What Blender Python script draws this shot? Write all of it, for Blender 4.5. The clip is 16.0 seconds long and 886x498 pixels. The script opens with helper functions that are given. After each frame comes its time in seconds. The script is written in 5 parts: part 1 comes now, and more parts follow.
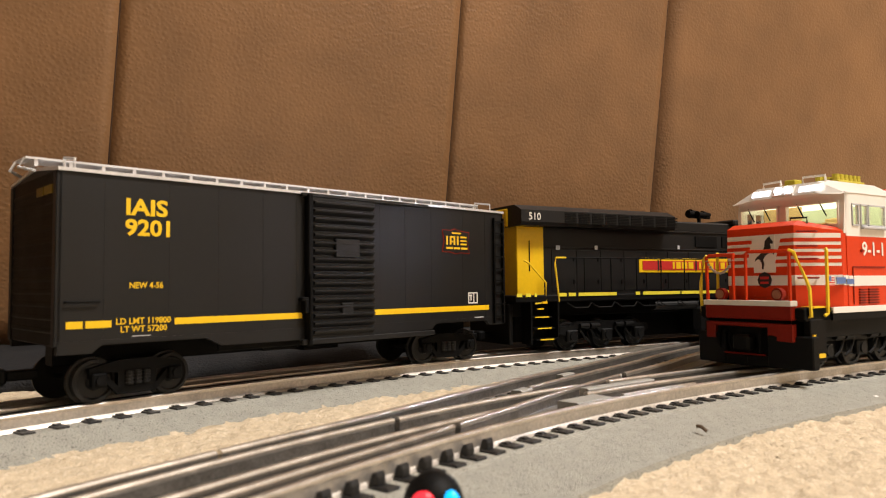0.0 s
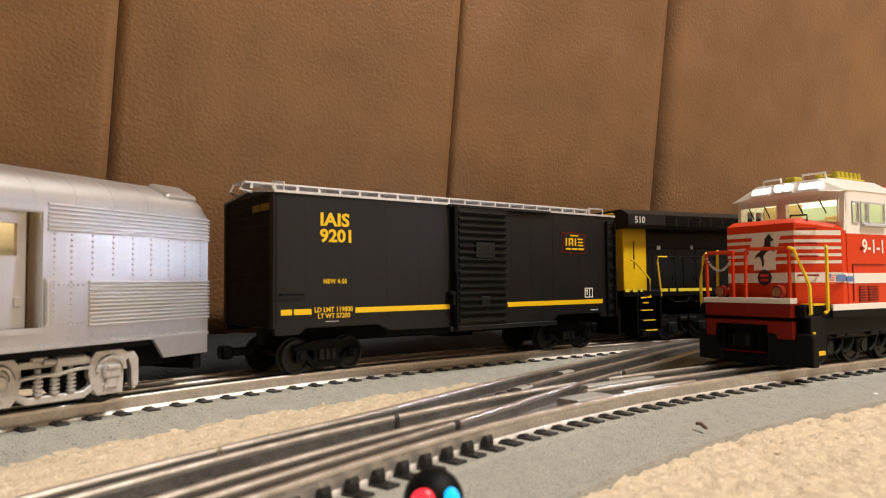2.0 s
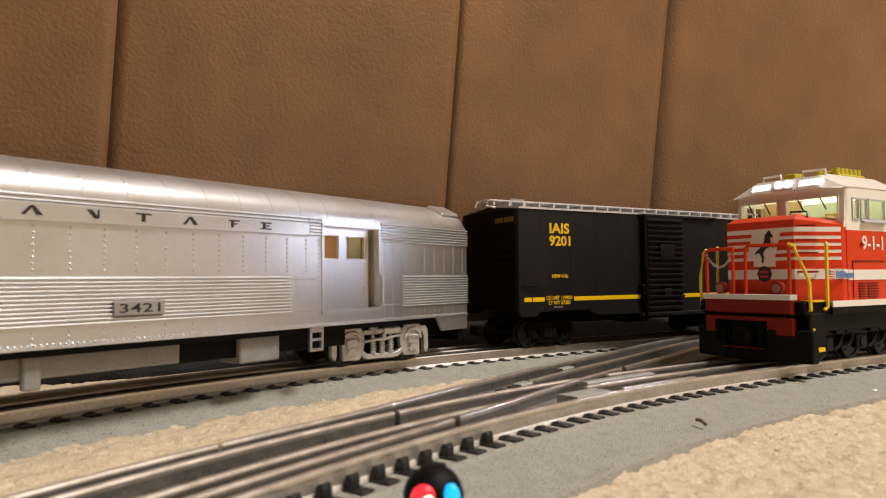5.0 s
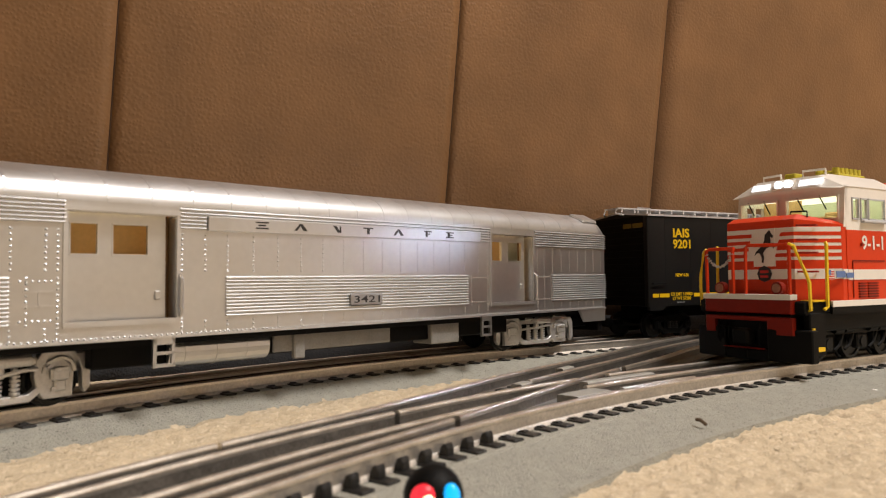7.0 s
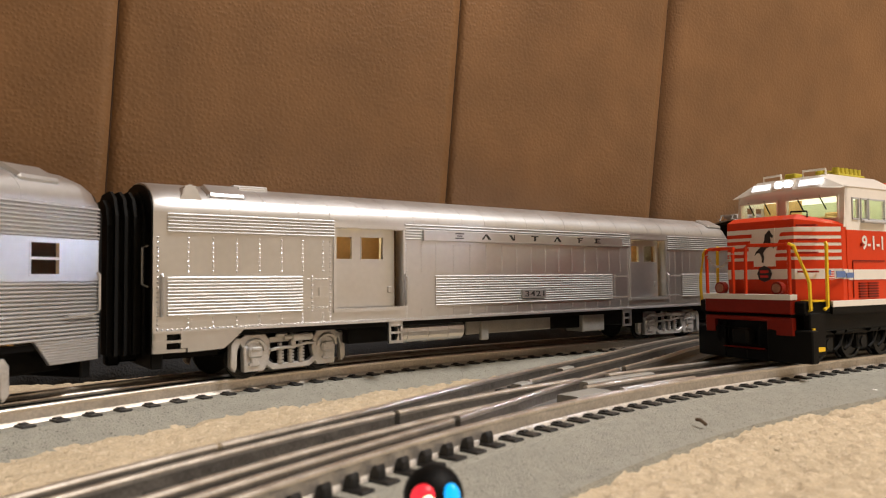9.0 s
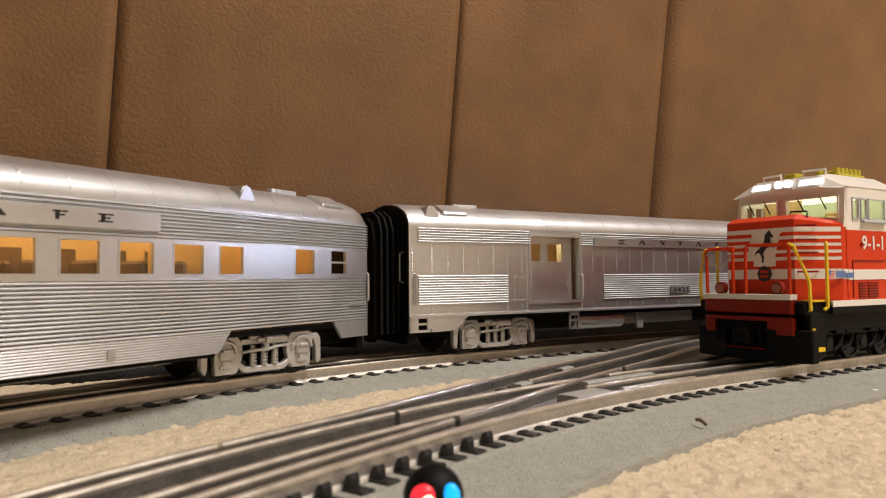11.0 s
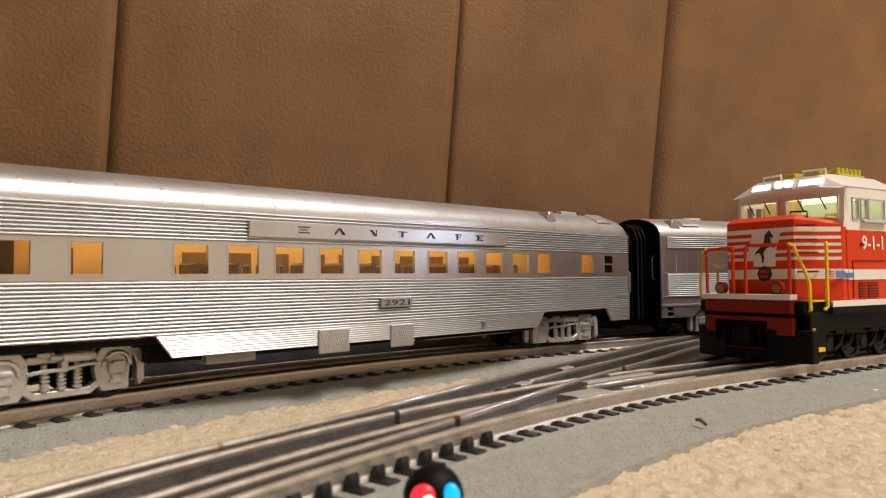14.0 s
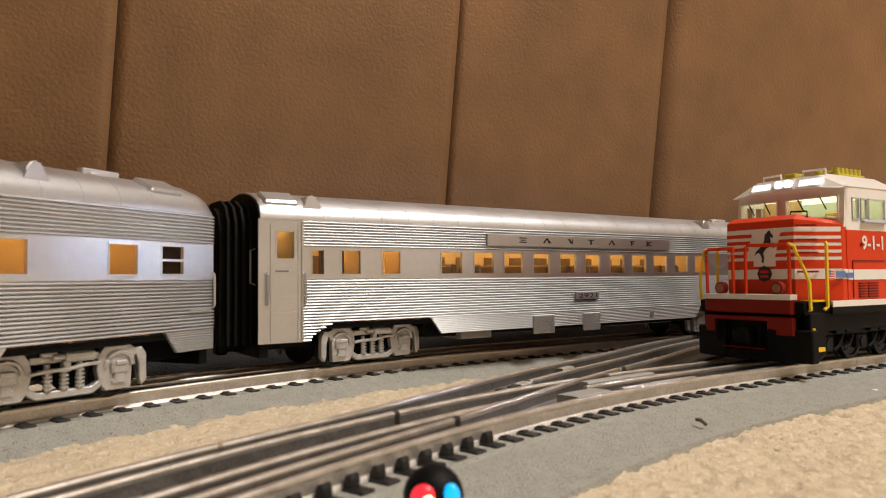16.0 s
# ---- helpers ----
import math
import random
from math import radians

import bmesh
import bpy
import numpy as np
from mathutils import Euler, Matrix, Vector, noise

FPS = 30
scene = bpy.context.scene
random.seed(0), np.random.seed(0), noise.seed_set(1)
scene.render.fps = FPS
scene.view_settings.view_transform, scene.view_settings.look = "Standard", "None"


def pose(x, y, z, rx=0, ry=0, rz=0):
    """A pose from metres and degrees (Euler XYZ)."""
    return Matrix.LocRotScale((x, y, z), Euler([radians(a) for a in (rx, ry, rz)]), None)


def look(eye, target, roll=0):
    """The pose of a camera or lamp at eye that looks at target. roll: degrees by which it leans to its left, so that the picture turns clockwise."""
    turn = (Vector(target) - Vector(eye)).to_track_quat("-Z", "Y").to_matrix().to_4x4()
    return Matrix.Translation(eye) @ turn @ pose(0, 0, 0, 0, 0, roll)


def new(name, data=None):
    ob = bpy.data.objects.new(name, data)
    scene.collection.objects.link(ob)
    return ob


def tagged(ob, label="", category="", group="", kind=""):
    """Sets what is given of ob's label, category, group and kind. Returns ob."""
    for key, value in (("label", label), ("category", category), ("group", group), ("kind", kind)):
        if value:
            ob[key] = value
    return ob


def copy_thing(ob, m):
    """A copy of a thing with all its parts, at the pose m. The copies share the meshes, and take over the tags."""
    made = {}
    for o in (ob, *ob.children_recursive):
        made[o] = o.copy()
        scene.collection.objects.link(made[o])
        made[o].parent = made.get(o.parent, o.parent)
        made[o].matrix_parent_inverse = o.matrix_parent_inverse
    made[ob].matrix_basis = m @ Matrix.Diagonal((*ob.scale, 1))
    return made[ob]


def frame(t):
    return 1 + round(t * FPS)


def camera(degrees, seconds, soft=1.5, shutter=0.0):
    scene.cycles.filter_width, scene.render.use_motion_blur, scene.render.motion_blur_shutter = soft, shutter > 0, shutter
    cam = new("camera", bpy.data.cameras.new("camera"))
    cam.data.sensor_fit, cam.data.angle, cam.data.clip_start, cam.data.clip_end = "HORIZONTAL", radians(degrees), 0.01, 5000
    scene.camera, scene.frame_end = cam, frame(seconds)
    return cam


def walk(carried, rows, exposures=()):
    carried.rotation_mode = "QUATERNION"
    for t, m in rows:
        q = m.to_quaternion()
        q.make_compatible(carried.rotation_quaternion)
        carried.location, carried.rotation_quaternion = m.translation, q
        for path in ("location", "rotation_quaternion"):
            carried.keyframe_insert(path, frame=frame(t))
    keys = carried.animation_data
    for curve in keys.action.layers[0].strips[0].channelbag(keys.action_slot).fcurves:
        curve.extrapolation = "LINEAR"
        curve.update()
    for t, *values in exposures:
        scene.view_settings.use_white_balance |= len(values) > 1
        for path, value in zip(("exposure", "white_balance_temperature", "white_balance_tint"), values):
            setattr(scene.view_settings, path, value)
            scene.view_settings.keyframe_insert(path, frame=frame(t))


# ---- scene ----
# ---------------------------------------------------------------- camera
RAIL = 0.0165            # height of the rail heads over the carpet
EYE = (0.0, 0.0, RAIL + 0.0462)
cam = camera(65.03, 16.0, soft=1.1)
TILT = [(0, .51), (.5, .535), (1, .51), (1.5, .42), (2, .30), (2.5, .235), (3, .20), (3.5, .14), (4, .09),
        (4.8, .02), (6.3, 0), (9, 0), (13, 0), (16, 0)]
walk(cam, [(t, pose(*EYE, 90 + 2.4445 + d) @ pose(0, 0, 0, 0, 0, -0.563)) for t, d in TILT], exposures=[(0, .36), (2, .23), (4, .08), (6.3, -.03), (16, -.06)])
cam.data.dof.use_dof, cam.data.dof.focus_distance, cam.data.dof.aperture_fstop = True, .48, 22

# ---------------------------------------------------------------- the way of the tracks
X0, Y0, TH0, K_FAR, K_NEAR = 0.0232, 0.4667, radians(34.61), -0.479, -1.286


def rail_way(s, off=0.0):
    """Point and heading on the outer track at s metres along it; off: metres to its left."""
    k = K_FAR if s > 0 else K_NEAR
    a = k * s
    h = TH0 + a
    x = X0 + (math.sin(h) - math.sin(TH0)) / k
    y = Y0 - (math.cos(h) - math.cos(TH0)) / k
    return x - math.sin(h) * off, y + math.cos(h) * off, h


INNER = -0.1556          # the inner track lies this far beside the outer one
BRANCH = [(-.62, .0080), (-.33, .0085), (-.25, .0085), (-.20, .0105), (-.15, .0165), (-.10, .0255), (-.05, .0365), (0, .0490), (.05, .0650),
          (.10, .0850), (.165, .1080), (.22, .1250), (.28, .1400), (.34, .1500), (.40, .1535)]     # how far the branch has left the inner track


def branch_off(q):
    """Smooth spread of the branch at q metres along the tracks."""
    r = BRANCH
    i = max(0, min(len(r) - 2, sum(1 for p in r if p[0] <= q) - 1))

    def slope(k):
        u, v = r[max(k - 1, 0)], r[min(k + 1, len(r) - 1)]
        return (v[1] - u[1]) / (v[0] - u[0])
    d = r[i + 1][0] - r[i][0]
    u = (q - r[i][0]) / d
    return ((2 * u ** 3 - 3 * u ** 2 + 1) * r[i][1] + (u ** 3 - 2 * u ** 2 + u) * d * slope(i)
            + (3 * u ** 2 - 2 * u ** 3) * r[i + 1][1] + (u ** 3 - u ** 2) * d * slope(i + 1))


def fork_way(q):
    """Point and heading on the branch that leads from the inner track to the outer one."""
    x, y, _ = rail_way(q, INNER + branch_off(q))
    u, v = rail_way(q - .002, INNER + branch_off(q - .002)), rail_way(q + .002, INNER + branch_off(q + .002))
    return x, y, math.atan2(v[1] - u[1], v[0] - u[0])


def riding(s, half):
    """Pose of a car whose two bogies ride the outer track half a metre count either side of s."""
    ax, ay, _ = rail_way(s - half)
    bx, by, _ = rail_way(s + half)
    return pose((ax + bx) / 2, (ay + by) / 2, RAIL, 0, 0, math.degrees(math.atan2(by - ay, bx - ax)))


# ---------------------------------------------------------------- light
world = bpy.data.worlds.new("room_air")
scene.world = world
world.use_nodes = True
world.node_tree.nodes["Background"].inputs[0].default_value = (1.0, .82, .62, 1)
world.node_tree.nodes["Background"].inputs[1].default_value = 0.005


def area_lamp(name, eye, target, power, sx, sy, colour):
    d = bpy.data.lights.new(name, "AREA")
    d.shape, d.size, d.size_y, d.energy, d.color = "RECTANGLE", sx, sy, power, colour
    ob = new(name, d)
    ob.matrix_world = look(eye, target)
    return ob


area_lamp("ceiling_light_glow", (1.40, -0.25, 2.28), (1.40, -0.24, 0), 97, 0.7, 0.7, (1, .935, .88))


# ---------------------------------------------------------------- materials
def mat(name, base, rough=.5, metal=0.0, vary=.12, scale=60.0, bump=0.0, bump_scale=300.0, specks=None, emit=None, spec=.5, coat=0.0,
        random_tint=0.0):
    """A surface with two scales of variation, fine relief, and dark or light specks where asked."""
    m = bpy.data.materials.new(name)
    m.use_nodes = True
    t = m.node_tree
    N, L = t.nodes, t.links
    b = N["Principled BSDF"]
    b.inputs["Roughness"].default_value, b.inputs["Metallic"].default_value = rough, metal
    b.inputs["Specular IOR Level"].default_value, b.inputs["Coat Weight"].default_value = spec, coat
    co = N.new("ShaderNodeTexCoord")
    n1, n2 = N.new("ShaderNodeTexNoise"), N.new("ShaderNodeTexNoise")
    n1.inputs["Scale"].default_value, n1.inputs["Detail"].default_value = scale, 4
    n2.inputs["Scale"].default_value, n2.inputs["Detail"].default_value = scale * 9, 2
    mixn = N.new("ShaderNodeMath"); mixn.operation = "ADD"
    half = N.new("ShaderNodeMath"); half.operation = "MULTIPLY"; half.inputs[1].default_value = .5
    for n in (n1, n2):
        L.new(co.outputs["Object"], n.inputs["Vector"])
    L.new(n1.outputs["Fac"], mixn.inputs[0]); L.new(n2.outputs["Fac"], mixn.inputs[1]); L.new(mixn.outputs[0], half.inputs[0])
    r = N.new("ShaderNodeValToRGB")
    r.color_ramp.elements[0].position, r.color_ramp.elements[1].position = .3, .7
    r.color_ramp.elements[0].color = (*[c * (1 - vary) for c in base], 1)
    r.color_ramp.elements[1].color = (*[min(1, c * (1 + vary)) for c in base], 1)
    L.new(half.outputs[0], r.inputs[0])
    out = r.outputs[0]
    if specks:
        colour, size, amount = specks
        v = N.new("ShaderNodeTexNoise"); v.inputs["Scale"].default_value, v.inputs["Detail"].default_value = size, 1
        L.new(co.outputs["Object"], v.inputs["Vector"])
        g = N.new("ShaderNodeMapRange")
        g.inputs[1].default_value, g.inputs[2].default_value = amount, amount + .06
        L.new(v.outputs["Fac"], g.inputs[0])
        mx = N.new("ShaderNodeMix"); mx.data_type = "RGBA"
        L.new(g.outputs[0], mx.inputs[0]); L.new(out, mx.inputs[6]); mx.inputs[7].default_value = (*colour, 1)
        out = mx.outputs[2]
    if random_tint:
        oi = N.new("ShaderNodeObjectInfo")
        mr = N.new("ShaderNodeMapRange"); mr.inputs[3].default_value, mr.inputs[4].default_value = 1 - random_tint, 1 + random_tint
        L.new(oi.outputs["Random"], mr.inputs[0])
        vm = N.new("ShaderNodeVectorMath"); vm.operation = "SCALE"
        L.new(out, vm.inputs[0]); L.new(mr.outputs[0], vm.inputs[3])
        out = vm.outputs[0]
    L.new(out, b.inputs["Base Color"])
    mr2 = N.new("ShaderNodeMapRange")
    mr2.inputs[3].default_value, mr2.inputs[4].default_value = max(.02, rough - .08), min(1, rough + .08)
    L.new(n1.outputs["Fac"], mr2.inputs[0]); L.new(mr2.outputs[0], b.inputs["Roughness"])
    if bump:
        nb = N.new("ShaderNodeTexNoise"); nb.inputs["Scale"].default_value, nb.inputs["Detail"].default_value = bump_scale, 3
        L.new(co.outputs["Object"], nb.inputs["Vector"])
        bp = N.new("ShaderNodeBump"); bp.inputs["Strength"].default_value, bp.inputs["Distance"].default_value = min(1, bump), .001
        L.new(nb.outputs["Fac"], bp.inputs["Height"]); L.new(bp.outputs[0], b.inputs["Normal"])
    if emit:
        b.inputs["Emission Color"].default_value, b.inputs["Emission Strength"].default_value = (*emit[:3], 1), emit[3]
    return m


def leather_mat():
    m = mat("brown_leather", (.203, .104, .0425), .42, vary=.24, scale=2.2)
    t = m.node_tree
    N, L = t.nodes, t.links
    co = N["Texture Coordinate"]
    v = N.new("ShaderNodeTexVoronoi"); v.feature, v.inputs["Scale"].default_value = "SMOOTH_F1", 430
    w = N.new("ShaderNodeTexNoise"); w.inputs["Scale"].default_value = 25
    L.new(co.outputs["Object"], v.inputs["Vector"]); L.new(co.outputs["Object"], w.inputs["Vector"])
    a = N.new("ShaderNodeMath"); a.operation = "MULTIPLY_ADD"; a.inputs[1].default_value = .35
    L.new(w.outputs["Fac"], a.inputs[0]); L.new(v.outputs["Distance"], a.inputs[2])
    bp = N.new("ShaderNodeBump"); bp.invert = True
    bp.inputs["Strength"].default_value, bp.inputs["Distance"].default_value = .42, .0010
    L.new(a.outputs[0], bp.inputs["Height"]); L.new(bp.outputs[0], N["Principled BSDF"].inputs["Normal"])
    return m


LEATHER = leather_mat()
THREAD = mat("dark_thread", (.06, .03, .015), .8, scale=400)
LINING = mat("black_lining_cloth", (.010, .010, .011), .8, vary=.5, scale=160, bump=1, bump_scale=700, spec=.35)
WALL = mat("tan_wall_paint", (.34, .28, .21), .8, scale=3, bump=.1)
CEIL = mat("white_ceiling_paint", (.75, .70, .62), .9, scale=3, bump=.1)
CARPET = mat("beige_carpet", (.57, .465, .325), .95, vary=.17, scale=150, bump=.7, bump_scale=900, specks=((.66, .55, .40), 420, .58), spec=.1)
BALLAST = mat("grey_ballast_plastic", (.355, .345, .297), .85, vary=.16, scale=160, bump=1, bump_scale=1500, specks=((.14, .13, .11), 1250, .64), spec=.25)
TIE = mat("black_tie_plastic", (.010, .009, .008), .5, scale=200, bump=.3, bump_scale=1500, random_tint=.3)
RAIL_STEEL = mat("nickel_rail", (.60, .55, .485), .44, .8, vary=.25, scale=90, bump=.1)
# lamp highlight along the rail tops is put into this paler colour
RAIL_HEAD = mat("highlit_rail_head", (.76, .71, .64), .33, .95, vary=.2, scale=140)
# rail metal darkened: shade and dark reflections on the inner rails' sides
SHADED_WEB = mat("shaded_rail_web", (.31, .285, .255), .36, .9, vary=.4, scale=120)
DARK_RAIL = mat("blackened_rail", (.05, .048, .045), .35, .6, vary=.2, scale=90)
BED_DARK = mat("dark_bed_plastic", (.15, .142, .132), .38, vary=.35, scale=120, bump=.4, bump_scale=900)
GREY_PLASTIC = mat("grey_frog_plastic", (.30, .29, .26), .5, vary=.1, scale=100, bump=.2)
SILVER = mat("silver_paint", (.69, .70, .715), .39, .93, vary=.05, scale=35, bump=.04, bump_scale=2500)
SILVER_FLAT = mat("flat_silver_panel", (.66, .67, .685), .35, .95, vary=.05, scale=35, bump=.04, bump_scale=2500)
EQUIPMENT = mat("dull_grey_equipment", (.26, .255, .24), .5, .3, vary=.2, scale=120, bump=.2)
BOARD = mat("dark_silver_board", (.40, .40, .41), .38, .75, vary=.1, scale=90)
TRUCK_SILVER = mat("silver_truck_casting", (.60, .595, .585), .36, .65, vary=.15, scale=120, bump=.2, bump_scale=1800)
BLACK_BODY = mat("black_car_paint", (.0060, .0058, .0056), .46, vary=.14, scale=40, bump=.06, bump_scale=2000, spec=.36)
BLACK_PART = mat("black_plastic", (.0035, .0034, .0033), .55, vary=.2, scale=80, bump=.1, bump_scale=1500, spec=.12)
RUBBER = mat("black_rubber_diaphragm", (.006, .0058, .0058), .8, vary=.2, scale=80, spec=.2)
WHEEL = mat("dark_wheel_metal", (.012, .012, .012), .42, 0, vary=.2, scale=150, spec=.3)
ROOF_METAL = mat("galvanised_roof", (.74, .74, .75), .36, .6, vary=.1, scale=70)
YELLOW = mat("yellow_paint", (.80, .50, .006), .4, vary=.06, scale=60)
PALE_YELLOW = mat("pale_yellow_stripe", (.78, .66, .05), .4, vary=.1, scale=200)
YELLOW_DULL = mat("dull_yellow_print", (.16, .10, .004), .5, vary=.5, scale=900)
ANTENNA = mat("dull_yellow_antenna", (.48, .40, .03), .5, vary=.2, scale=120)
YELLOW_RAIL = mat("yellow_handrail", (.85, .58, .02), .4, vary=.06, scale=60)
RED = mat("red_orange_paint", (.60, .040, .005), .36, vary=.06, scale=40, spec=.25)
# red with shade put into its colour; also dark red trim and emblem outline
DARK_AND_SHADED_RED = mat("dark_and_shaded_red_paint", (.20, .010, .003), .42, vary=.12, scale=60, spec=.2)
LENS_DULL = mat("dull_lamp_lens", (.30, .12, .07), .25, vary=.2, scale=300)
WHITE = mat("white_paint", (.78, .74, .68), .32, vary=.04, scale=50, coat=.2)
BLACK_INK = mat("black_ink", (.015, .014, .014), .5, vary=.1)
BLUE_INK = mat("blue_ink", (.10, .17, .38), .5, vary=.1)
GREY_INK = mat("grey_ink", (.45, .45, .46), .5, vary=.1)
RED_INK = mat("red_ink", (.50, .02, .015), .5, vary=.1)
LAMP_WHITE = mat("lit_white_lens", (.9, .9, .95), .3, emit=(.86, .91, 1.0, 3.2))
LAMP_RED = mat("lit_red_lens", (.35, .01, .01), .3, emit=(1, .03, .05, 1.15))
LAMP_BULB = mat("lit_bulb", (.9, .6, .3), .3, emit=(1, .8, .45, 4))
LAMP_BLUE = mat("lit_blue_lens", (.01, .1, .25), .3, emit=(.0, .42, .95, 1.5))
LAMP_BOARD = mat("lit_number_board", (.8, .8, .85), .3, emit=(.92, .95, 1.0, 1.3))
CABIN_GLOW = mat("warm_lit_ceiling", (.8, .6, .3), .6, emit=(1, .68, .30, 5.5))
# emission stands in for light falling on the cab ceiling
CAB_GLOW = mat("glowing_cab_ceiling", (.8, .8, .6), .6, emit=(.95, 1, .74, 1.25))
CABIN_WALL = mat("tan_interior", (.66, .44, .19), .6, vary=.1)
CABIN_DARK = mat("brown_seat", (.16, .09, .04), .7, vary=.2)
CAB_GREEN = mat("pale_green_cab_interior", (.66, .69, .53), .6, vary=.08)
CHAIN = mat("steel_chain", (.6, .58, .55), .3, .9)
TWIG = mat("brown_twig", (.10, .06, .03), .8, vary=.3, scale=300)


def glass_mat():
    m = bpy.data.materials.new("clear_window_plastic")
    m.use_nodes = True
    N, L = m.node_tree.nodes, m.node_tree.links
    g, tr, mx = N.new("ShaderNodeBsdfGlossy"), N.new("ShaderNodeBsdfTransparent"), N.new("ShaderNodeMixShader")
    g.inputs["Roughness"].default_value = .06
    tr.inputs[0].default_value = (.96, .96, .95, 1)
    mx.inputs[0].default_value = .035
    L.new(tr.outputs[0], mx.inputs[1]); L.new(g.outputs[0], mx.inputs[2])
    L.new(mx.outputs[0], N["Material Output"].inputs[0])
    return m


GLASS = glass_mat()


# ---------------------------------------------------------------- building helpers (sizes in millimetres)
def mm(bm):
    bmesh.ops.scale(bm, vec=(.001, .001, .001), verts=bm.verts)
    return bm


def finish(name, bm, material, parent=None, label="", smooth=False):
    bmesh.ops.recalc_face_normals(bm, faces=bm.faces)
    me = bpy.data.meshes.new(name)
    bm.to_mesh(me)
    bm.free()
    me.materials.append(material)
    if smooth:
        me.shade_smooth()
    ob = new(name, me)
    if parent:
        ob.parent = parent
    if label:
        ob["label"] = label
    return ob


def part(name, bm, material, parent, label="", smooth=False):
    """Links a bmesh in millimetres as one mesh object under a thing or part."""
    return finish(name, mm(bm), material, parent, label, smooth)


def thing(name, label, category, group="", kind=""):
    return tagged(new(name), label, category, group, kind)


def block(bm, x0, x1, y0, y1, z0, z1, bevel=0.0, m=None):
    r = bmesh.ops.create_cube(bm, size=1)
    vs = r["verts"]
    bmesh.ops.scale(bm, vec=(abs(x1 - x0), abs(y1 - y0), abs(z1 - z0)), verts=vs)
    bmesh.ops.translate(bm, vec=((x0 + x1) / 2, (y0 + y1) / 2, (z0 + z1) / 2), verts=vs)
    if m is not None:
        bmesh.ops.transform(bm, matrix=m, verts=vs)
    if bevel:
        es = {e for v in vs for e in v.link_edges}
        bmesh.ops.bevel(bm, geom=list(es), offset=bevel, segments=1, affect="EDGES")
    return bm


def blocks(*rows, bevel=0.0):
    bm = bmesh.new()
    for r in rows:
        block(bm, *r, bevel=bevel)
    return bm


def prism(bm, prof, a0, a1, axis="x"):
    """Extrudes a closed outline from a0 to a1: (y, z) along x, (x, z) along y or (x, y) along z."""
    def at(p, a):
        return {"x": (a, p[0], p[1]), "y": (p[0], a, p[1]), "z": (p[0], p[1], a)}[axis]
    A, B = [bm.verts.new(at(p, a0)) for p in prof], [bm.verts.new(at(p, a1)) for p in prof]
    n = len(prof)
    for i in range(n):
        bm.faces.new((A[i], A[(i + 1) % n], B[(i + 1) % n], B[i]))
    bm.faces.new(A[::-1])
    bm.faces.new(B)
    return bm


def disc(bm, c, r, h, axis="y", n=20, r2=None):
    rot = {"x": pose(0, 0, 0, 0, 90), "y": pose(0, 0, 0, 90), "z": Matrix()}[axis]
    bmesh.ops.create_cone(bm, cap_ends=True, segments=n, radius1=r, radius2=r if r2 is None else r2, depth=h,
                          matrix=Matrix.Translation(c) @ rot)
    return bm


def lathe(bm, prof, n=28):
    """Turns an outline (radius, y) about the y axis into one closed body."""
    rings = [[bm.verts.new((r * math.cos(q), y, r * math.sin(q))) for q in [2 * math.pi * k / n for k in range(n)]] for r, y in prof]
    for A, B in zip(rings, rings[1:]):
        for k in range(n):
            bm.faces.new((A[k], A[(k + 1) % n], B[(k + 1) % n], B[k]))
    bm.faces.new(rings[0][::-1])
    bm.faces.new(rings[-1])
    return bm


def each(name, rows, material, parent, label="", bevel=0.0):
    """One part for every block row."""
    return [part(name, blocks(r, bevel=bevel), material, parent, label) for r in rows]


def tube(bm, pts, r, n=6):
    """A round bar through points."""
    pts = [Vector(p) for p in pts]
    rings = []
    for i, p in enumerate(pts):
        d = (pts[min(i + 1, len(pts) - 1)] - pts[max(i - 1, 0)]).normalized()
        u = d.cross(Vector((.13, .31, .94)) if abs(d.z) < .9 else Vector((1, .1, 0))).normalized()
        v = d.cross(u)
        rings.append([bm.verts.new(p + r * (math.cos(q) * u + math.sin(q) * v)) for q in [2 * math.pi * k / n for k in range(n)]])
    for A, B in zip(rings, rings[1:]):
        for k in range(n):
            bm.faces.new((A[k], A[(k + 1) % n], B[(k + 1) % n], B[k]))
    bm.faces.new(rings[0][::-1])
    bm.faces.new(rings[-1])
    return bm


def lettering(name, text, x0, x1, z0, z1, y, parent, material, m=None, bold=0.0, depth=.12):
    """Raised writing that fills the box x0..x1, z0..z1 (mm) on a side that faces -y; m turns it elsewhere."""
    cu = bpy.data.curves.new(name, "FONT")
    cu.body, cu.offset, cu.extrude = text, bold, .01
    cu.resolution_u = 3
    tmp = new(name, cu)
    me = bpy.data.meshes.new_from_object(tmp.evaluated_get(bpy.context.evaluated_depsgraph_get()))
    bpy.data.objects.remove(tmp)
    bpy.data.curves.remove(cu)
    co = np.empty(len(me.vertices) * 3)
    me.vertices.foreach_get("co", co)
    co = co.reshape(-1, 3)
    lo, hi = co.min(0), co.max(0)
    q = (co - lo) / np.maximum(hi - lo, 1e-9)
    out = np.stack([x0 + q[:, 0] * (x1 - x0), y - depth * q[:, 2], z0 + q[:, 1] * (z1 - z0)], 1)
    if m is not None:
        out = out @ np.array(m.to_3x3()).T + np.array(m.translation)
    me.vertices.foreach_set("co", (out * .001).ravel())
    me.update()
    me.materials.clear()
    me.materials.append(material)
    ob = new(name, me)
    ob.parent = parent
    return ob


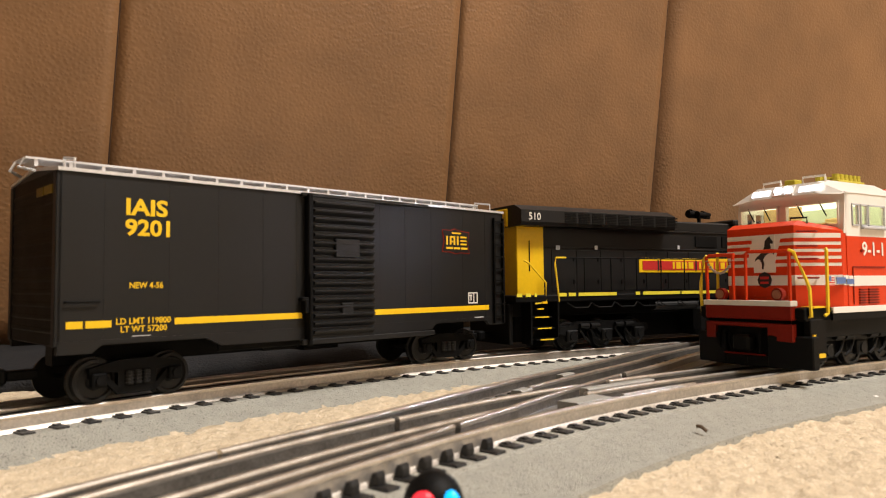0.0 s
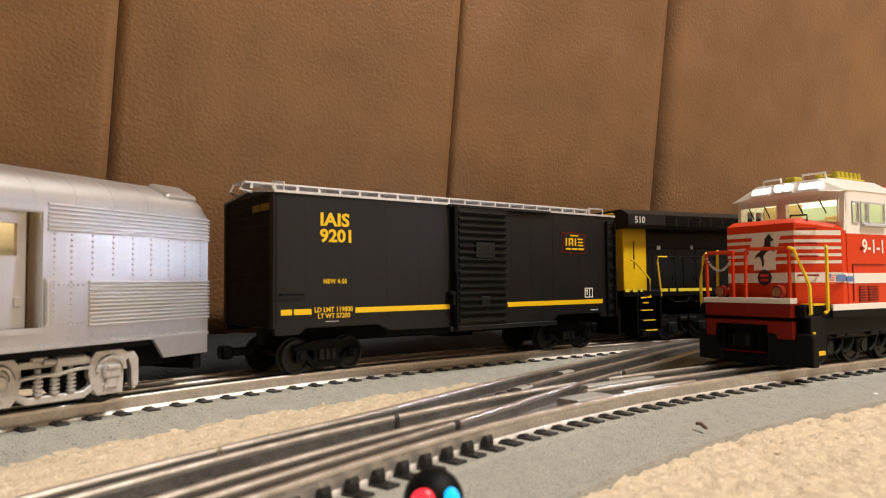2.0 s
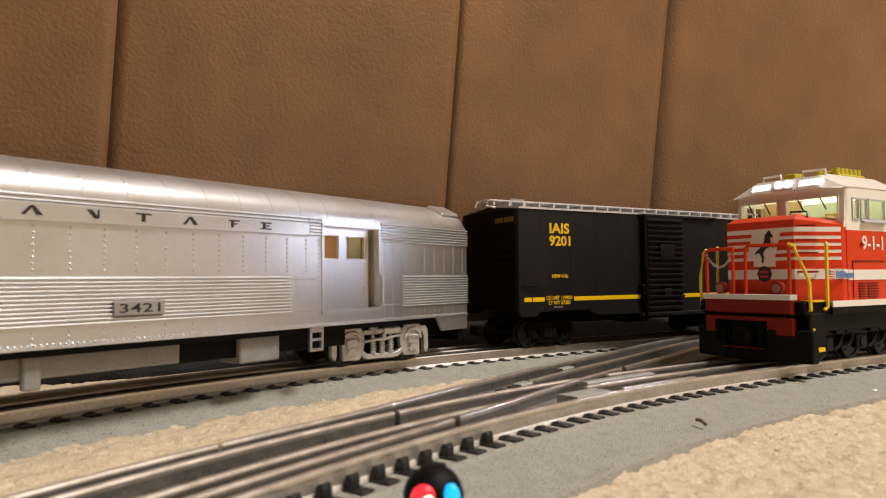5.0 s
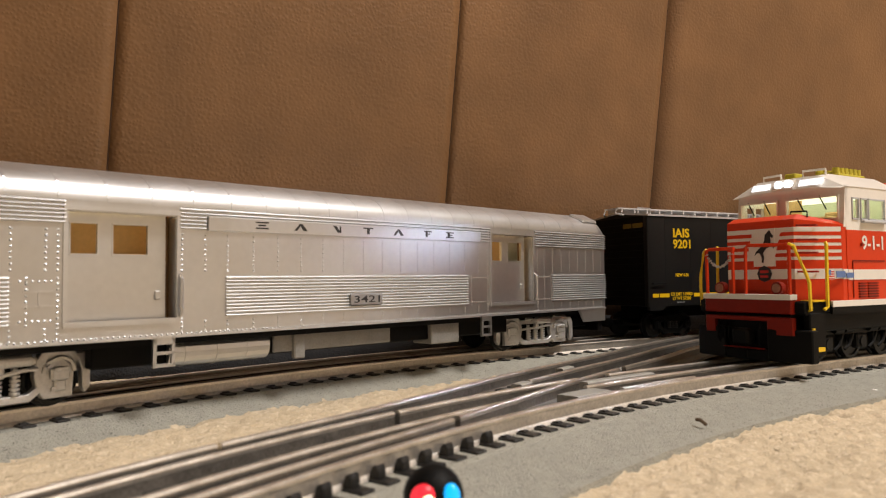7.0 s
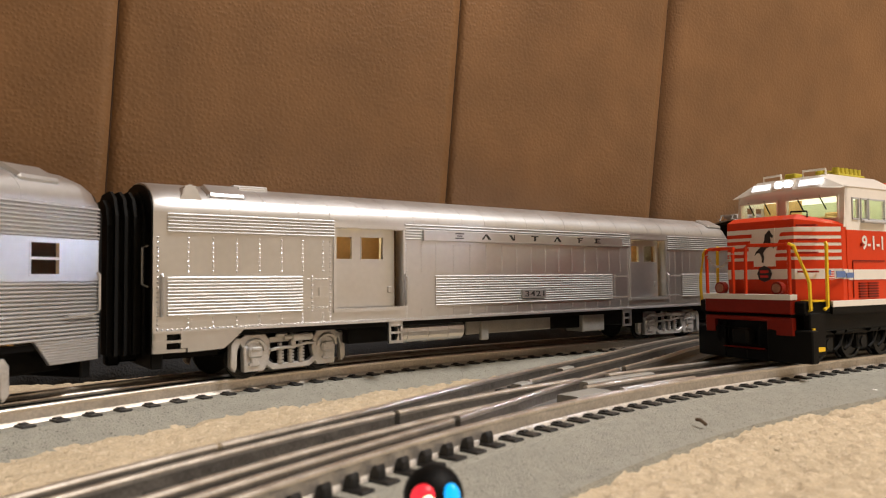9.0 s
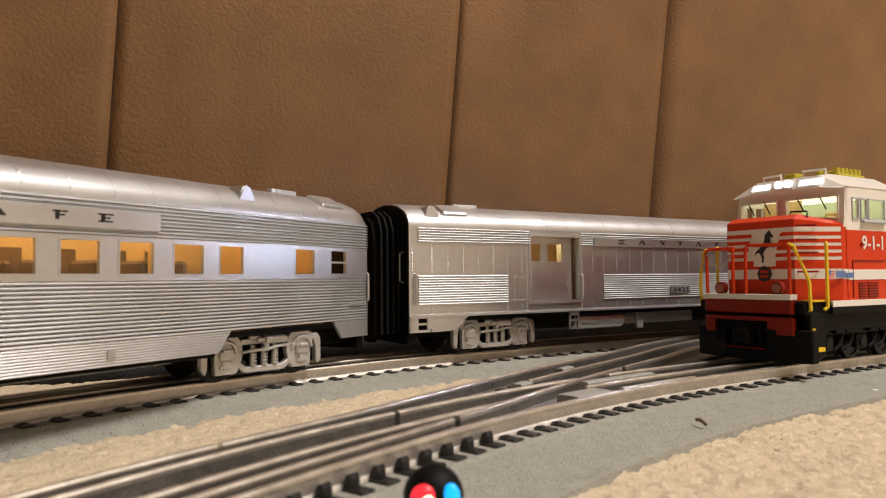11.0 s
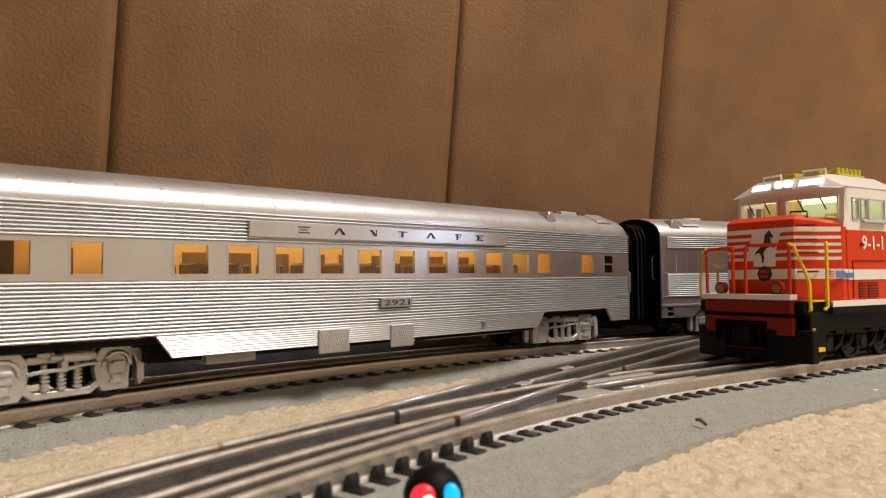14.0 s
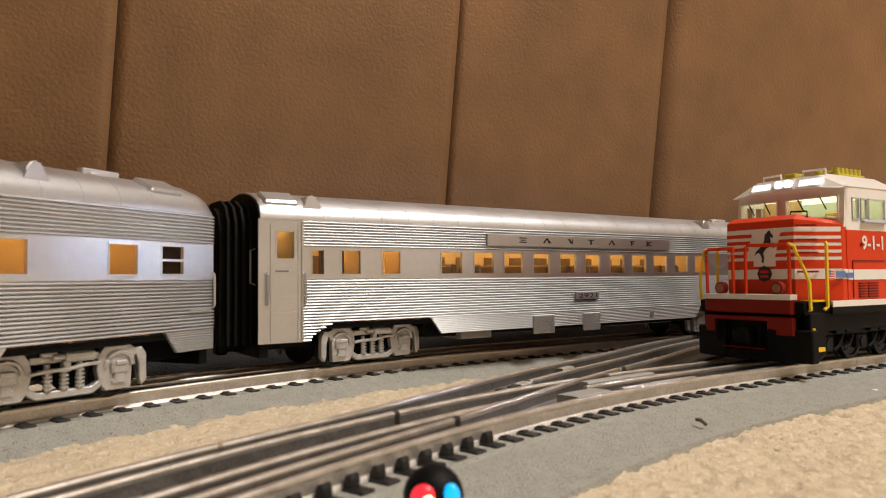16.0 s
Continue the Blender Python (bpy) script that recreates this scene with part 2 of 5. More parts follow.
# ---------------------------------------------------------------- room
def room():
    def slab(name, x0, x1, y0, y1, z0, z1, material, label):
        tagged(finish(name, blocks((x0, x1, y0, y1, z0, z1)), material), label, name.split("_")[0], kind="structure")
    slab("floor", -2.0, 2.6, -1.6, 2.9, -.05, 0.0, CARPET, "beige plush carpet floor under the railway")
    slab("wall_south", -2.1, 2.7, -1.7, -1.6, -.05, 2.4, WALL, "plain tan painted room wall")
    slab("wall_north", -2.1, 2.7, 2.9, 3.0, -.05, 2.4, WALL, "plain tan painted room wall")
    slab("wall_west", -2.1, -2.0, -1.6, 2.9, -.05, 2.4, WALL, "plain tan painted room wall")
    slab("wall_east", 2.6, 2.7, -1.6, 2.9, -.05, 2.4, WALL, "plain tan painted room wall")
    slab("ceiling", -2.1, 2.7, -1.7, 3.0, 2.4, 2.5, CEIL, "white painted ceiling")


room()


def carpet_pile():
    """Plush pile where the carpet is near: a finely lumped skin in one mesh."""
    rng = np.random.default_rng(4)
    x0, x1, y0, y1, step = -.36, .56, .12, .62, .0015
    nx, ny = int((x1 - x0) / step), int((y1 - y0) / step)

    def lumps(cell):
        gx, gy = int(nx * step / cell) + 3, int(ny * step / cell) + 3
        g = rng.random((gx, gy))
        u, v = np.arange(nx) * step / cell, np.arange(ny) * step / cell
        i, j = u.astype(int), v.astype(int)
        a, b = (u - i)[:, None], (v - j)[None, :]
        a, b = a * a * (3 - 2 * a), b * b * (3 - 2 * b)
        G = lambda p, q: g[np.ix_(i + p, j + q)]
        return G(0, 0) * (1 - a) * (1 - b) + G(1, 0) * a * (1 - b) + G(0, 1) * (1 - a) * b + G(1, 1) * a * b
    h = .0005 + .0008 * lumps(.022) + .0014 * lumps(.0065) + .0012 * lumps(.003) + .0013 * rng.random((nx, ny))
    X, Y = np.meshgrid(x0 + np.arange(nx) * step, y0 + np.arange(ny) * step, indexing="ij")
    X, Y = X + rng.normal(0, .0003, X.shape), Y + rng.normal(0, .0003, Y.shape)
    vs = np.stack([X, Y, h], -1).reshape(-1, 3)
    k = (np.arange(nx - 1)[:, None] * ny + np.arange(ny - 1)[None, :]).ravel()
    f = np.stack([k, k + ny, k + ny + 1, k + 1], 1)
    me = bpy.data.meshes.new("carpet_pile")
    me.from_pydata(vs.tolist(), [], f.tolist())
    me.materials.append(CARPET)
    me.shade_smooth()
    tagged(new("carpet_pile", me), "soft beige plush carpet pile beside the tracks", "carpet", kind="stuff")


carpet_pile()


# ---------------------------------------------------------------- sofa
def sofa():
    """Back of a leather sofa, overhanging towards the top, in sewn panels."""
    ob = thing("sofa", "brown pebbled leather sofa back with dark sewn seams", "sofa")
    D0 = 0.466
    ob.matrix_world = pose(-.472 * D0, D0, 0, 0, 0, 25.5)
    lean = .16
    top, low = .62, .026

    def skewed(x, z):
        """Seams run a little out of plumb."""
        return x + (.055 * (z - .24) if abs(x) < .01 else .018 * (z - .28) if abs(x - .2540) < .01 else 0)

    def sheet(bm, x0, x1):
        nx, nz = 32, 30
        g = [[None] * (nz + 1) for _ in range(nx + 1)]
        for i in range(nx + 1):
            u = i / nx
            puff = .0008 * (1 - (abs(2 * u - 1)) ** 24)
            for j in range(nz + 1):
                z = low + (top - low) * j / nz
                x = skewed(x0, z) + (skewed(x1, z) - skewed(x0, z)) * u
                w = .0025 * noise.noise((x * 5, z * 5, 3)) * min(1, 12 * min(u, 1 - u))
                g[i][j] = bm.verts.new((x, -lean * (z - .186) - puff - w, z))
        for i in range(nx):
            for j in range(nz):
                bm.faces.new((g[i][j], g[i + 1][j], g[i + 1][j + 1], g[i][j + 1]))
    for k, (a, b) in enumerate(((-.55, -.26), (-.26, 0), (0, .2540), (.2540, .4730), (.4730, 1.25))):
        bm = bmesh.new()
        sheet(bm, a + .0005, b - .0005)
        r = bmesh.ops.extrude_face_region(bm, geom=bm.faces[:])
        bmesh.ops.translate(bm, vec=(0, .03, 0), verts=[v for v in r["geom"] if isinstance(v, bmesh.types.BMVert)])
        finish("leather_panel", bm, LEATHER, ob, smooth=True)
        bm = bmesh.new()
        tube(bm, [(skewed(a, z), -lean * (z - .186) + .0010, z) for z in (low, .2, .4, top)], .0010)
        finish("seam", bm, THREAD, ob, "dark sewn seam")
    bm = bmesh.new()
    prism(bm, [(.034 + lean * .16, low), (.30, low), (.30, top - .01), (.034 - lean * .42, top - .01)], -.55, 1.25)
    finish("sofa_body", bm, LEATHER, ob)
    bm = bmesh.new()                    # crumpled lining that sags to the carpet
    rows = []
    for i in range(341):
        x = -.5 + i * .005
        n, f = noise.noise((x * 9, 0, 5)), noise.noise((x * 70, 0, 9))
        y = -.044 + .009 * n + .003 * f
        rows.append([bm.verts.new((x, y + d + .002 * noise.noise((x * 90, z * 200, 2)), z + .0016 * noise.noise((x * 80, z * 150, 7)))) for d, z in
                     ((.002, .0), (-.002, .005), (.001, .011), (.010, .016), (.020, .019), (.036, .023), (.06, .0265), (.07, .0))])
    for a, b in zip(rows, rows[1:]):
        for j in range(7):
            bm.faces.new((a[j], b[j], b[j + 1], a[j + 1]))
    finish("base_lining", bm, LINING, ob, "crumpled black cloth lining under the sofa", smooth=True)
    for x in (-.45, -.1, .35, .8, 1.15):
        finish("sofa_foot", block(bmesh.new(), x - .03, x + .03, .10, .16, 0, low, .003), BLACK_PART, ob, "black plastic foot")


sofa()


# ---------------------------------------------------------------- tracks
def sweep(bm, way, a, b, prof, step=.008):
    """Sweeps an outline (metres across to the left, metres up from the rail heads) along a way."""
    n = max(2, int((b - a) / step))
    rings = []
    for i in range(n + 1):
        x, y, h = way(a + (b - a) * i / n)
        rings.append([bm.verts.new((x - math.sin(h) * o, y + math.cos(h) * o, RAIL + z)) for o, z in prof])
    m = len(prof)
    for A, B in zip(rings, rings[1:]):
        for k in range(m):
            bm.faces.new((A[k], A[(k + 1) % m], B[(k + 1) % m], B[k]))
    bm.faces.new(rings[0][::-1])
    bm.faces.new(rings[-1])
    return bm


def rail_outline(o):
    """Web and spread foot of a model rail."""
    q = [(-2.2, -6.6), (-1.7, -5.8), (-1.1, -5.2), (-1.1, -1.2), (1.1, -1.2), (1.1, -5.2), (1.7, -5.8), (2.2, -6.6)]
    return [(o + x * .001, z * .001) for x, z in q]


def head_outline(o):
    """Rounded rail head."""
    q = [(-1.15, -1.9), (-1.3, -1.1), (-1.05, -.45), (-.6, -.08), (0, 0), (.6, -.08), (1.05, -.45), (1.3, -1.1), (1.15, -1.9)]
    return [(o + x * .001, z * .001) for x, z in q]


def rail(name, way, a, b, o, web, ob, head=None):
    r = finish(name, sweep(bmesh.new(), way, a, b, rail_outline(o)), web, ob)
    h = finish("rail_head", sweep(bmesh.new(), way, a, b, head_outline(o)), head or RAIL_HEAD, r, "bright rail head, highlight put into its colour", smooth=True)
    h.data.set_sharp_from_angle(angle=radians(60))
    return r


BED = [(-.0432, -RAIL), (-.0425, -.0152), (-.0285, -.0076), (-.0275, -.0068), (.0275, -.0068), (.0285, -.0076), (.0425, -.0152), (.0432, -RAIL)]
WIDE_BED = [(-.0590, -RAIL), (-.0580, -.0118), (-.0285, -.0076)] + BED[3:]      # broad shoulder beside the turnout
GAUGE = .0173
TIE_PITCH = .0128


def tie_mesh(w):
    bm = blocks((-2.5, 2.5, -w, w, -2.6, 0.35), bevel=.25)
    me = bpy.data.meshes.new("tie")
    mm(bm).to_mesh(me)
    bm.free()
    me.materials.append(TIE)
    return me


def spike_mesh(w, h):
    bm = bmesh.new()
    prism(bm, [(-1.5, 0), (1.7, 0), (1.6, h * .5), (.7, h * 1.15), (-.9, h * 1.3), (-1.5, h * .8)], -w, w)
    bmesh.ops.bevel(bm, geom=bm.edges[:], offset=min(.3, h * .2), segments=1, affect="EDGES")
    me = bpy.data.meshes.new("rail_clip")
    mm(bm).to_mesh(me)
    bm.free()
    me.materials.append(TIE)
    return me


TIE_MESH, SHORT_TIE, CLIP_MESH, TALL_CLIP = tie_mesh(26.3), tie_mesh(15.0), spike_mesh(1.3, .6), spike_mesh(1.7, 2.9)


def track(label, way, a, b, rails, ties, tall=None, rest=(), bed=BED):
    ob = thing("track", label, "model railway track", "tracks on the carpet")
    finish("roadbed", sweep(bmesh.new(), way, a, b, bed), BALLAST, ob, "light grey moulded ballast")
    for name, o, p, q, material in rails:
        rail(name, way, p, q, o, material, ob)
    if rest:
        bm = bmesh.new()
        for p, q in rest:
            for i in range(int((q - p) / TIE_PITCH)):
                x, y, h = way(p + i * TIE_PITCH)
                block(bm, -.0025, .0025, -.0263, .0263, -.0026, .00035, m=pose(x, y, RAIL - .0064, 0, 0, math.degrees(h)))
        tagged(finish("far_ties", bm, TIE, ob), kind="stuff")
    ta, tb = ties
    n = int((tb - ta) / TIE_PITCH)
    for i in range(n):
        x, y, h = way(ta + i * TIE_PITCH)
        t = new("tie", TIE_MESH)
        t.parent, t.matrix_basis = ob, pose(x, y, RAIL - .0064, 0, 0, math.degrees(h))
        for o in (-GAUGE - .0032, GAUGE + .0032):
            c = new("rail_clip", TALL_CLIP if tall and ta + i * TIE_PITCH < tall else CLIP_MESH)
            c.parent, c.matrix_basis = t, pose(0, o, .0002)
    return ob


inner_way = lambda s: rail_way(s, INNER)
track("grey-bedded three-rail track that carries the moving train", rail_way, -1.80, 1.62,
      [("rail", -GAUGE, -1.80, 1.62, RAIL_STEEL), ("rail", GAUGE, -1.80, 1.62, RAIL_STEEL), ("centre_rail", 0, -1.80, 1.62, DARK_RAIL)], (-.56, 1.0), rest=((-1.79, -.56), (1.0, 1.6)))
inner = track("grey-bedded three-rail track under the parked locomotive", inner_way, -.62, 1.0,
              [("rail", -GAUGE, -.62, 1.0, RAIL_STEEL), ("rail", GAUGE, -.62, -.1965, SHADED_WEB), ("closure_rail", GAUGE, -.1935, -.062, SHADED_WEB),
               ("rail", GAUGE, -.035, 1.0, SHADED_WEB), ("centre_rail", 0, -.62, -.137, SHADED_WEB), ("centre_rail", 0, -.081, 1.0, SHADED_WEB)], (-.6, .95), tall=-.19, bed=WIDE_BED)
tagged(inner, group="tracks on the carpet")


def crossover():
    """Turnout and crossover: its own dark bed, stock rail, frog, guard rails and joint gaps."""
    ob = thing("turnout", "three-rail turnout with dark bed, grey frog inserts and bright rails", "model railway turnout")
    bed = [(-.0262, -.0072), (-.0262, -.0056), (.0262, -.0056), (.0262, -.0072)]
    finish("bed_plate", sweep(bmesh.new(), fork_way, -.40, .34, bed), BED_DARK, ob, "dark plastic bed plate")
    finish("bed_plate", sweep(bmesh.new(), inner_way, -.42, -.01, [(-.0178, -.0068), (-.0178, -.0052), (.0245, -.0052), (.0245, -.0068)]), BED_DARK, ob)
    for name, o, a, b, m in (("stock_rail", GAUGE + .0006, -.40, -.275, SHADED_WEB), ("stock_rail", GAUGE + .0006, -.273, .34, SHADED_WEB), ("closure_rail", -GAUGE, -.40, -.193, SHADED_WEB),
                             ("closure_rail", -GAUGE, -.189, -.016, SHADED_WEB), ("diverging_rail", -GAUGE, -.008, .34, SHADED_WEB), ("centre_rail", 0, -.087, .34, SHADED_WEB)):
        rail(name, fork_way, a, b, o, m, ob)
    rail("guard_rail", inner_way, -.072, -.005, -.0135, SHADED_WEB, ob)
    def insert(way, s0, s1, o0, o1, z0=-.0056, z1=-.0002):
        q = [(o0, z0), (o0, z1 - .0006), (o0 + .0006, z1), (o1 - .0006, z1), (o1, z1 - .0006), (o1, z0)]
        finish("frog_insert", sweep(bmesh.new(), way, s0, s1, q, .004), GREY_PLASTIC, ob, "smooth grey plastic frog insert")
    insert(inner_way, -.112, -.083, -.0150, -.0045)
    insert(inner_way, -.070, -.010, .0055, .0105)
    insert(inner_way, -.094, -.074, -.0155, -.0115, z1=-.0012)
    insert(fork_way, -.102, -.090, -.0035, .0020)
    insert(fork_way, -.036, -.022, .0045, .0090)
    insert(fork_way, -.006, .022, -.0110, -.0075, z1=-.003)
    for k in range(-26, 24):        # sleepers moulded into the bed
        x, y, h = fork_way(k * TIE_PITCH)
        t = new("tie", SHORT_TIE)
        t.parent, t.matrix_basis = ob, pose(x, y, RAIL - .0052, 0, 0, math.degrees(h))
    for i in range(18):
        x, y, h = fork_way(.0 + i * TIE_PITCH)
        for o in (-.0085, .0085):
            c = new("rail_clip", CLIP_MESH)
            c.parent, c.matrix_basis = ob, pose(x - math.sin(h) * o, y + math.cos(h) * o, RAIL - .0058, 0, 0, math.degrees(h))
    return ob


crossover()


# ---------------------------------------------------------------- running gear
def wheelset(parent, x, r, gauge=17.0):
    half = [(1.4, 0), (1.4, gauge - 2.2), (r + 1.3, gauge - 2.0), (r + 1.1, gauge - .8), (r, gauge - .6), (r, gauge + 2.6), (r * .84, gauge + 2.8), (r * .78, gauge + 1.9),
            (r * .42, gauge + 2.2), (r * .34, gauge + 3.4), (r * .12, gauge + 3.8)]
    bm = lathe(bmesh.new(), [(a, -b) for a, b in reversed(half)] + half[1:])
    ob = part("wheelset", bm, WHEEL, parent, "dark metal wheels")
    ob.location = (x * .001, 0, r * .001)
    return ob


def freight_truck(parent, x):
    bm = blocks((-5, 5, -16, 16, 11, 15))
    t = part("truck", bm, BLACK_PART, parent, "black two-axle freight truck")
    t.location = (x * .001, 0, 0)
    for s in (-1, 1):
        bm = bmesh.new()
        y0, y1 = sorted((s * 19.6, s * 22.4))
        prism(bm, [(-19.5, 10), (-20, 14), (-13, 15.6), (-7, 16.8), (7, 16.8), (13, 15.6), (20, 14), (19.5, 10), (15, 11.2), (11, 12.2), (8.3, 11.5), (8.3, 6), (-8.3, 6),
                   (-8.3, 11.5), (-11, 12.2), (-15, 11.2)], y0, y1, "y")
        prism(bm, [(-16, 10.5), (-13, 11), (-6, 3.6), (-8, 2.6)], y0, y1, "y")
        prism(bm, [(16, 10.5), (13, 11), (6, 3.6), (8, 2.6)], y0, y1, "y")
        block(bm, -8.5, 8.5, y0, y1, 2.5, 6.2, .4)
        part("side_frame", bm, BLACK_PART, t)
        for k in (-3.6, 0, 3.6):
            bm = disc(bmesh.new(), (k, s * 22.6, 9.2), 1.5, 5.6, "z", 10)
            for z in (7, 8.4, 9.8, 11.2):
                disc(bm, (k, s * 22.6, z), 1.85, .5, "z", 10)
            part("spring", bm, WHEEL, t)
        for k in (-16.5, 16.5):
            bm = bmesh.new()
            block(bm, k - 3, k + 3, s * 21, s * 24.4, 6.3, 12.2, .6)
            disc(bm, (k, s * 24.8, 9.2), 1.9, 1.0, n=12)
            part("journal_box", bm, BLACK_PART, t)
    return t, [wheelset(t, k, 8.7) for k in (-16.5, 16.5)], 8.7


def coach_truck(parent, x):
    bm = blocks((-9, 9, -17, 17, 11, 15), (-24, 24, -15, -13, 9, 12), (-24, 24, 13, 15, 9, 12))
    t = part("truck", bm, BLACK_PART, parent, "silver cast two-axle passenger truck")
    t.location = (x * .001, 0, 0)
    for s in (-1, 1):
        y0, y1 = sorted((s * 21.0, s * 24.5))
        bm = bmesh.new()
        for e in (-1, 1):           # pedestal plate and the hooked arm outside the wheel
            q = [(12.6, 17.4), (15, 20.6), (26, 20.8), (28, 19.2), (31, 19.4), (33, 16.4), (33.2, 6), (31, 3.4), (30, 6), (29.8, 13), (28.4, 16.6), (26.8, 14), (26.2, 3), (15.6, 3), (13.4, 6), (12, 12)]
            prism(bm, [(e * a, b) for a, b in q], y0, y1, "y")
        prism(bm, [(-14, 8.4), (-10, 5.6), (10, 5.6), (14, 8.4), (14, 5.2), (10.6, 2.8), (-10.6, 2.8), (-14, 5.2)], y0, y1, "y")
        block(bm, -13, 13, y0, y1, 16.0, 18.8)
        bmesh.ops.bevel(bm, geom=bm.edges[:], offset=.35, segments=1, affect="EDGES")
        part("side_frame", bm, TRUCK_SILVER, t, "cast silver side frame")
        for k in (-6.4, -.4, 5.6):
            bm = disc(bmesh.new(), (k, s * 23.6, 10.6), 1.1, 10, "z", 10)
            for j in range(5):
                disc(bm, (k, s * 24.0, 6.6 + j * 1.5), 1.75, .75, "z", 12)
            part("spring", bm, TRUCK_SILVER, t)
        bm = disc(bmesh.new(), (4.4, s * 25.6, 18.2), 2.3, 11, "x", 14)
        disc(bm, (-3.2, s * 25.6, 18.2), 1.3, 4.4, "x", 10)
        block(bm, -1.4, 1.4, s * 24, s * 26.4, 12.4, 17, .5)
        block(bm, -9.6, -3.4, s * 24, s * 26.0, 18.2, 20.4, .5)
        part("brake_cylinder", bm, TRUCK_SILVER, t)
        part("brake_rod", tube(bmesh.new(), [(-13, s * 25.4, 12.6), (-8, s * 26, 13.4), (0, s * 26, 13.4), (8, s * 25.6, 14.6), (13, s * 25, 14.6)], .8), TRUCK_SILVER, t)
        for k in (-21, 21):
            bm = bmesh.new()
            tube(bm, [(k + 5.6 * math.cos(a), s * 24.9, 12.6 + 5.4 * math.sin(a)) for a in [math.pi * i / 8 for i in range(9)]], 1.0)
            block(bm, k - 3.6, k + 3.6, s * 24.3, s * 26.4, 9.6, 14.4, .7)
            block(bm, k - 2.6, k + 2.6, s * 26.2, s * 27.2, 13.0, 14.8, .4)
            block(bm, k - 2.2, k + 2.2, s * 24.3, s * 25.8, 5.4, 9.8, .6)
            for j in (-2.4, 2.4):
                disc(bm, (k + j, s * 25.0, 6.6), .8, 1.4, n=8)
            part("journal_box", bm, TRUCK_SILVER, t)
    return t, [wheelset(t, k, 9.0) for k in (-21.5, 21.5)], 9.0


def engine_truck(parent, x, dim=BLACK_PART):
    bm = blocks((-38, 38, -15, 15, 12, 18))
    t = part("truck", bm, BLACK_PART, parent, "black three-axle diesel truck")
    t.location = (x * .001, 0, 0)
    for s in (-1, 1):
        y0, y1 = sorted((s * 20.5, s * 24.0))
        bm = bmesh.new()
        prism(bm, [(-44, 12), (-43, 16.5), (-32, 17), (-28, 19.5), (28, 19.5), (32, 17), (43, 16.5), (44, 12), (38, 10.5), (30, 14.5), (8, 14), (4, 9), (-4, 9), (-8, 14), (-30, 14.5), (-38, 10.5)], y0, y1, "y")
        part("side_frame", bm, dim, t)
        for k in (-33, 0, 33):
            bm = block(bmesh.new(), k - 5, k + 5, s * 22, s * 26, 6, 14, .8)
            disc(bm, (k, s * 26.2, 9.6), 3.0, 1.2, n=14)
            part("journal_box", bm, dim, t)
        for k in (-22, -12, 12, 22):
            part("brake_cylinder", disc(bmesh.new(), (k, s * 25, 16.6), 1.7, 8, "x", 10), dim, t)
            part("brake_rod", tube(bmesh.new(), [(k - 4, s * 25, 14), (k, s * 25.5, 8.5), (k + 4, s * 25, 6)], .8), dim, t)
    return t, [wheelset(t, k, 10.0) for k in (-33, 0, 33)], 10.0


def coupler(parent, x, sgn):
    bm = bmesh.new()
    block(bm, x, x + sgn * 12, -2.6, 2.6, 9.5, 13.5, .6)
    block(bm, x + sgn * 12, x + sgn * 18, -4.4, 3.2, 8.2, 14.8, 1.0)
    part("coupler", bm, BLACK_PART, parent)


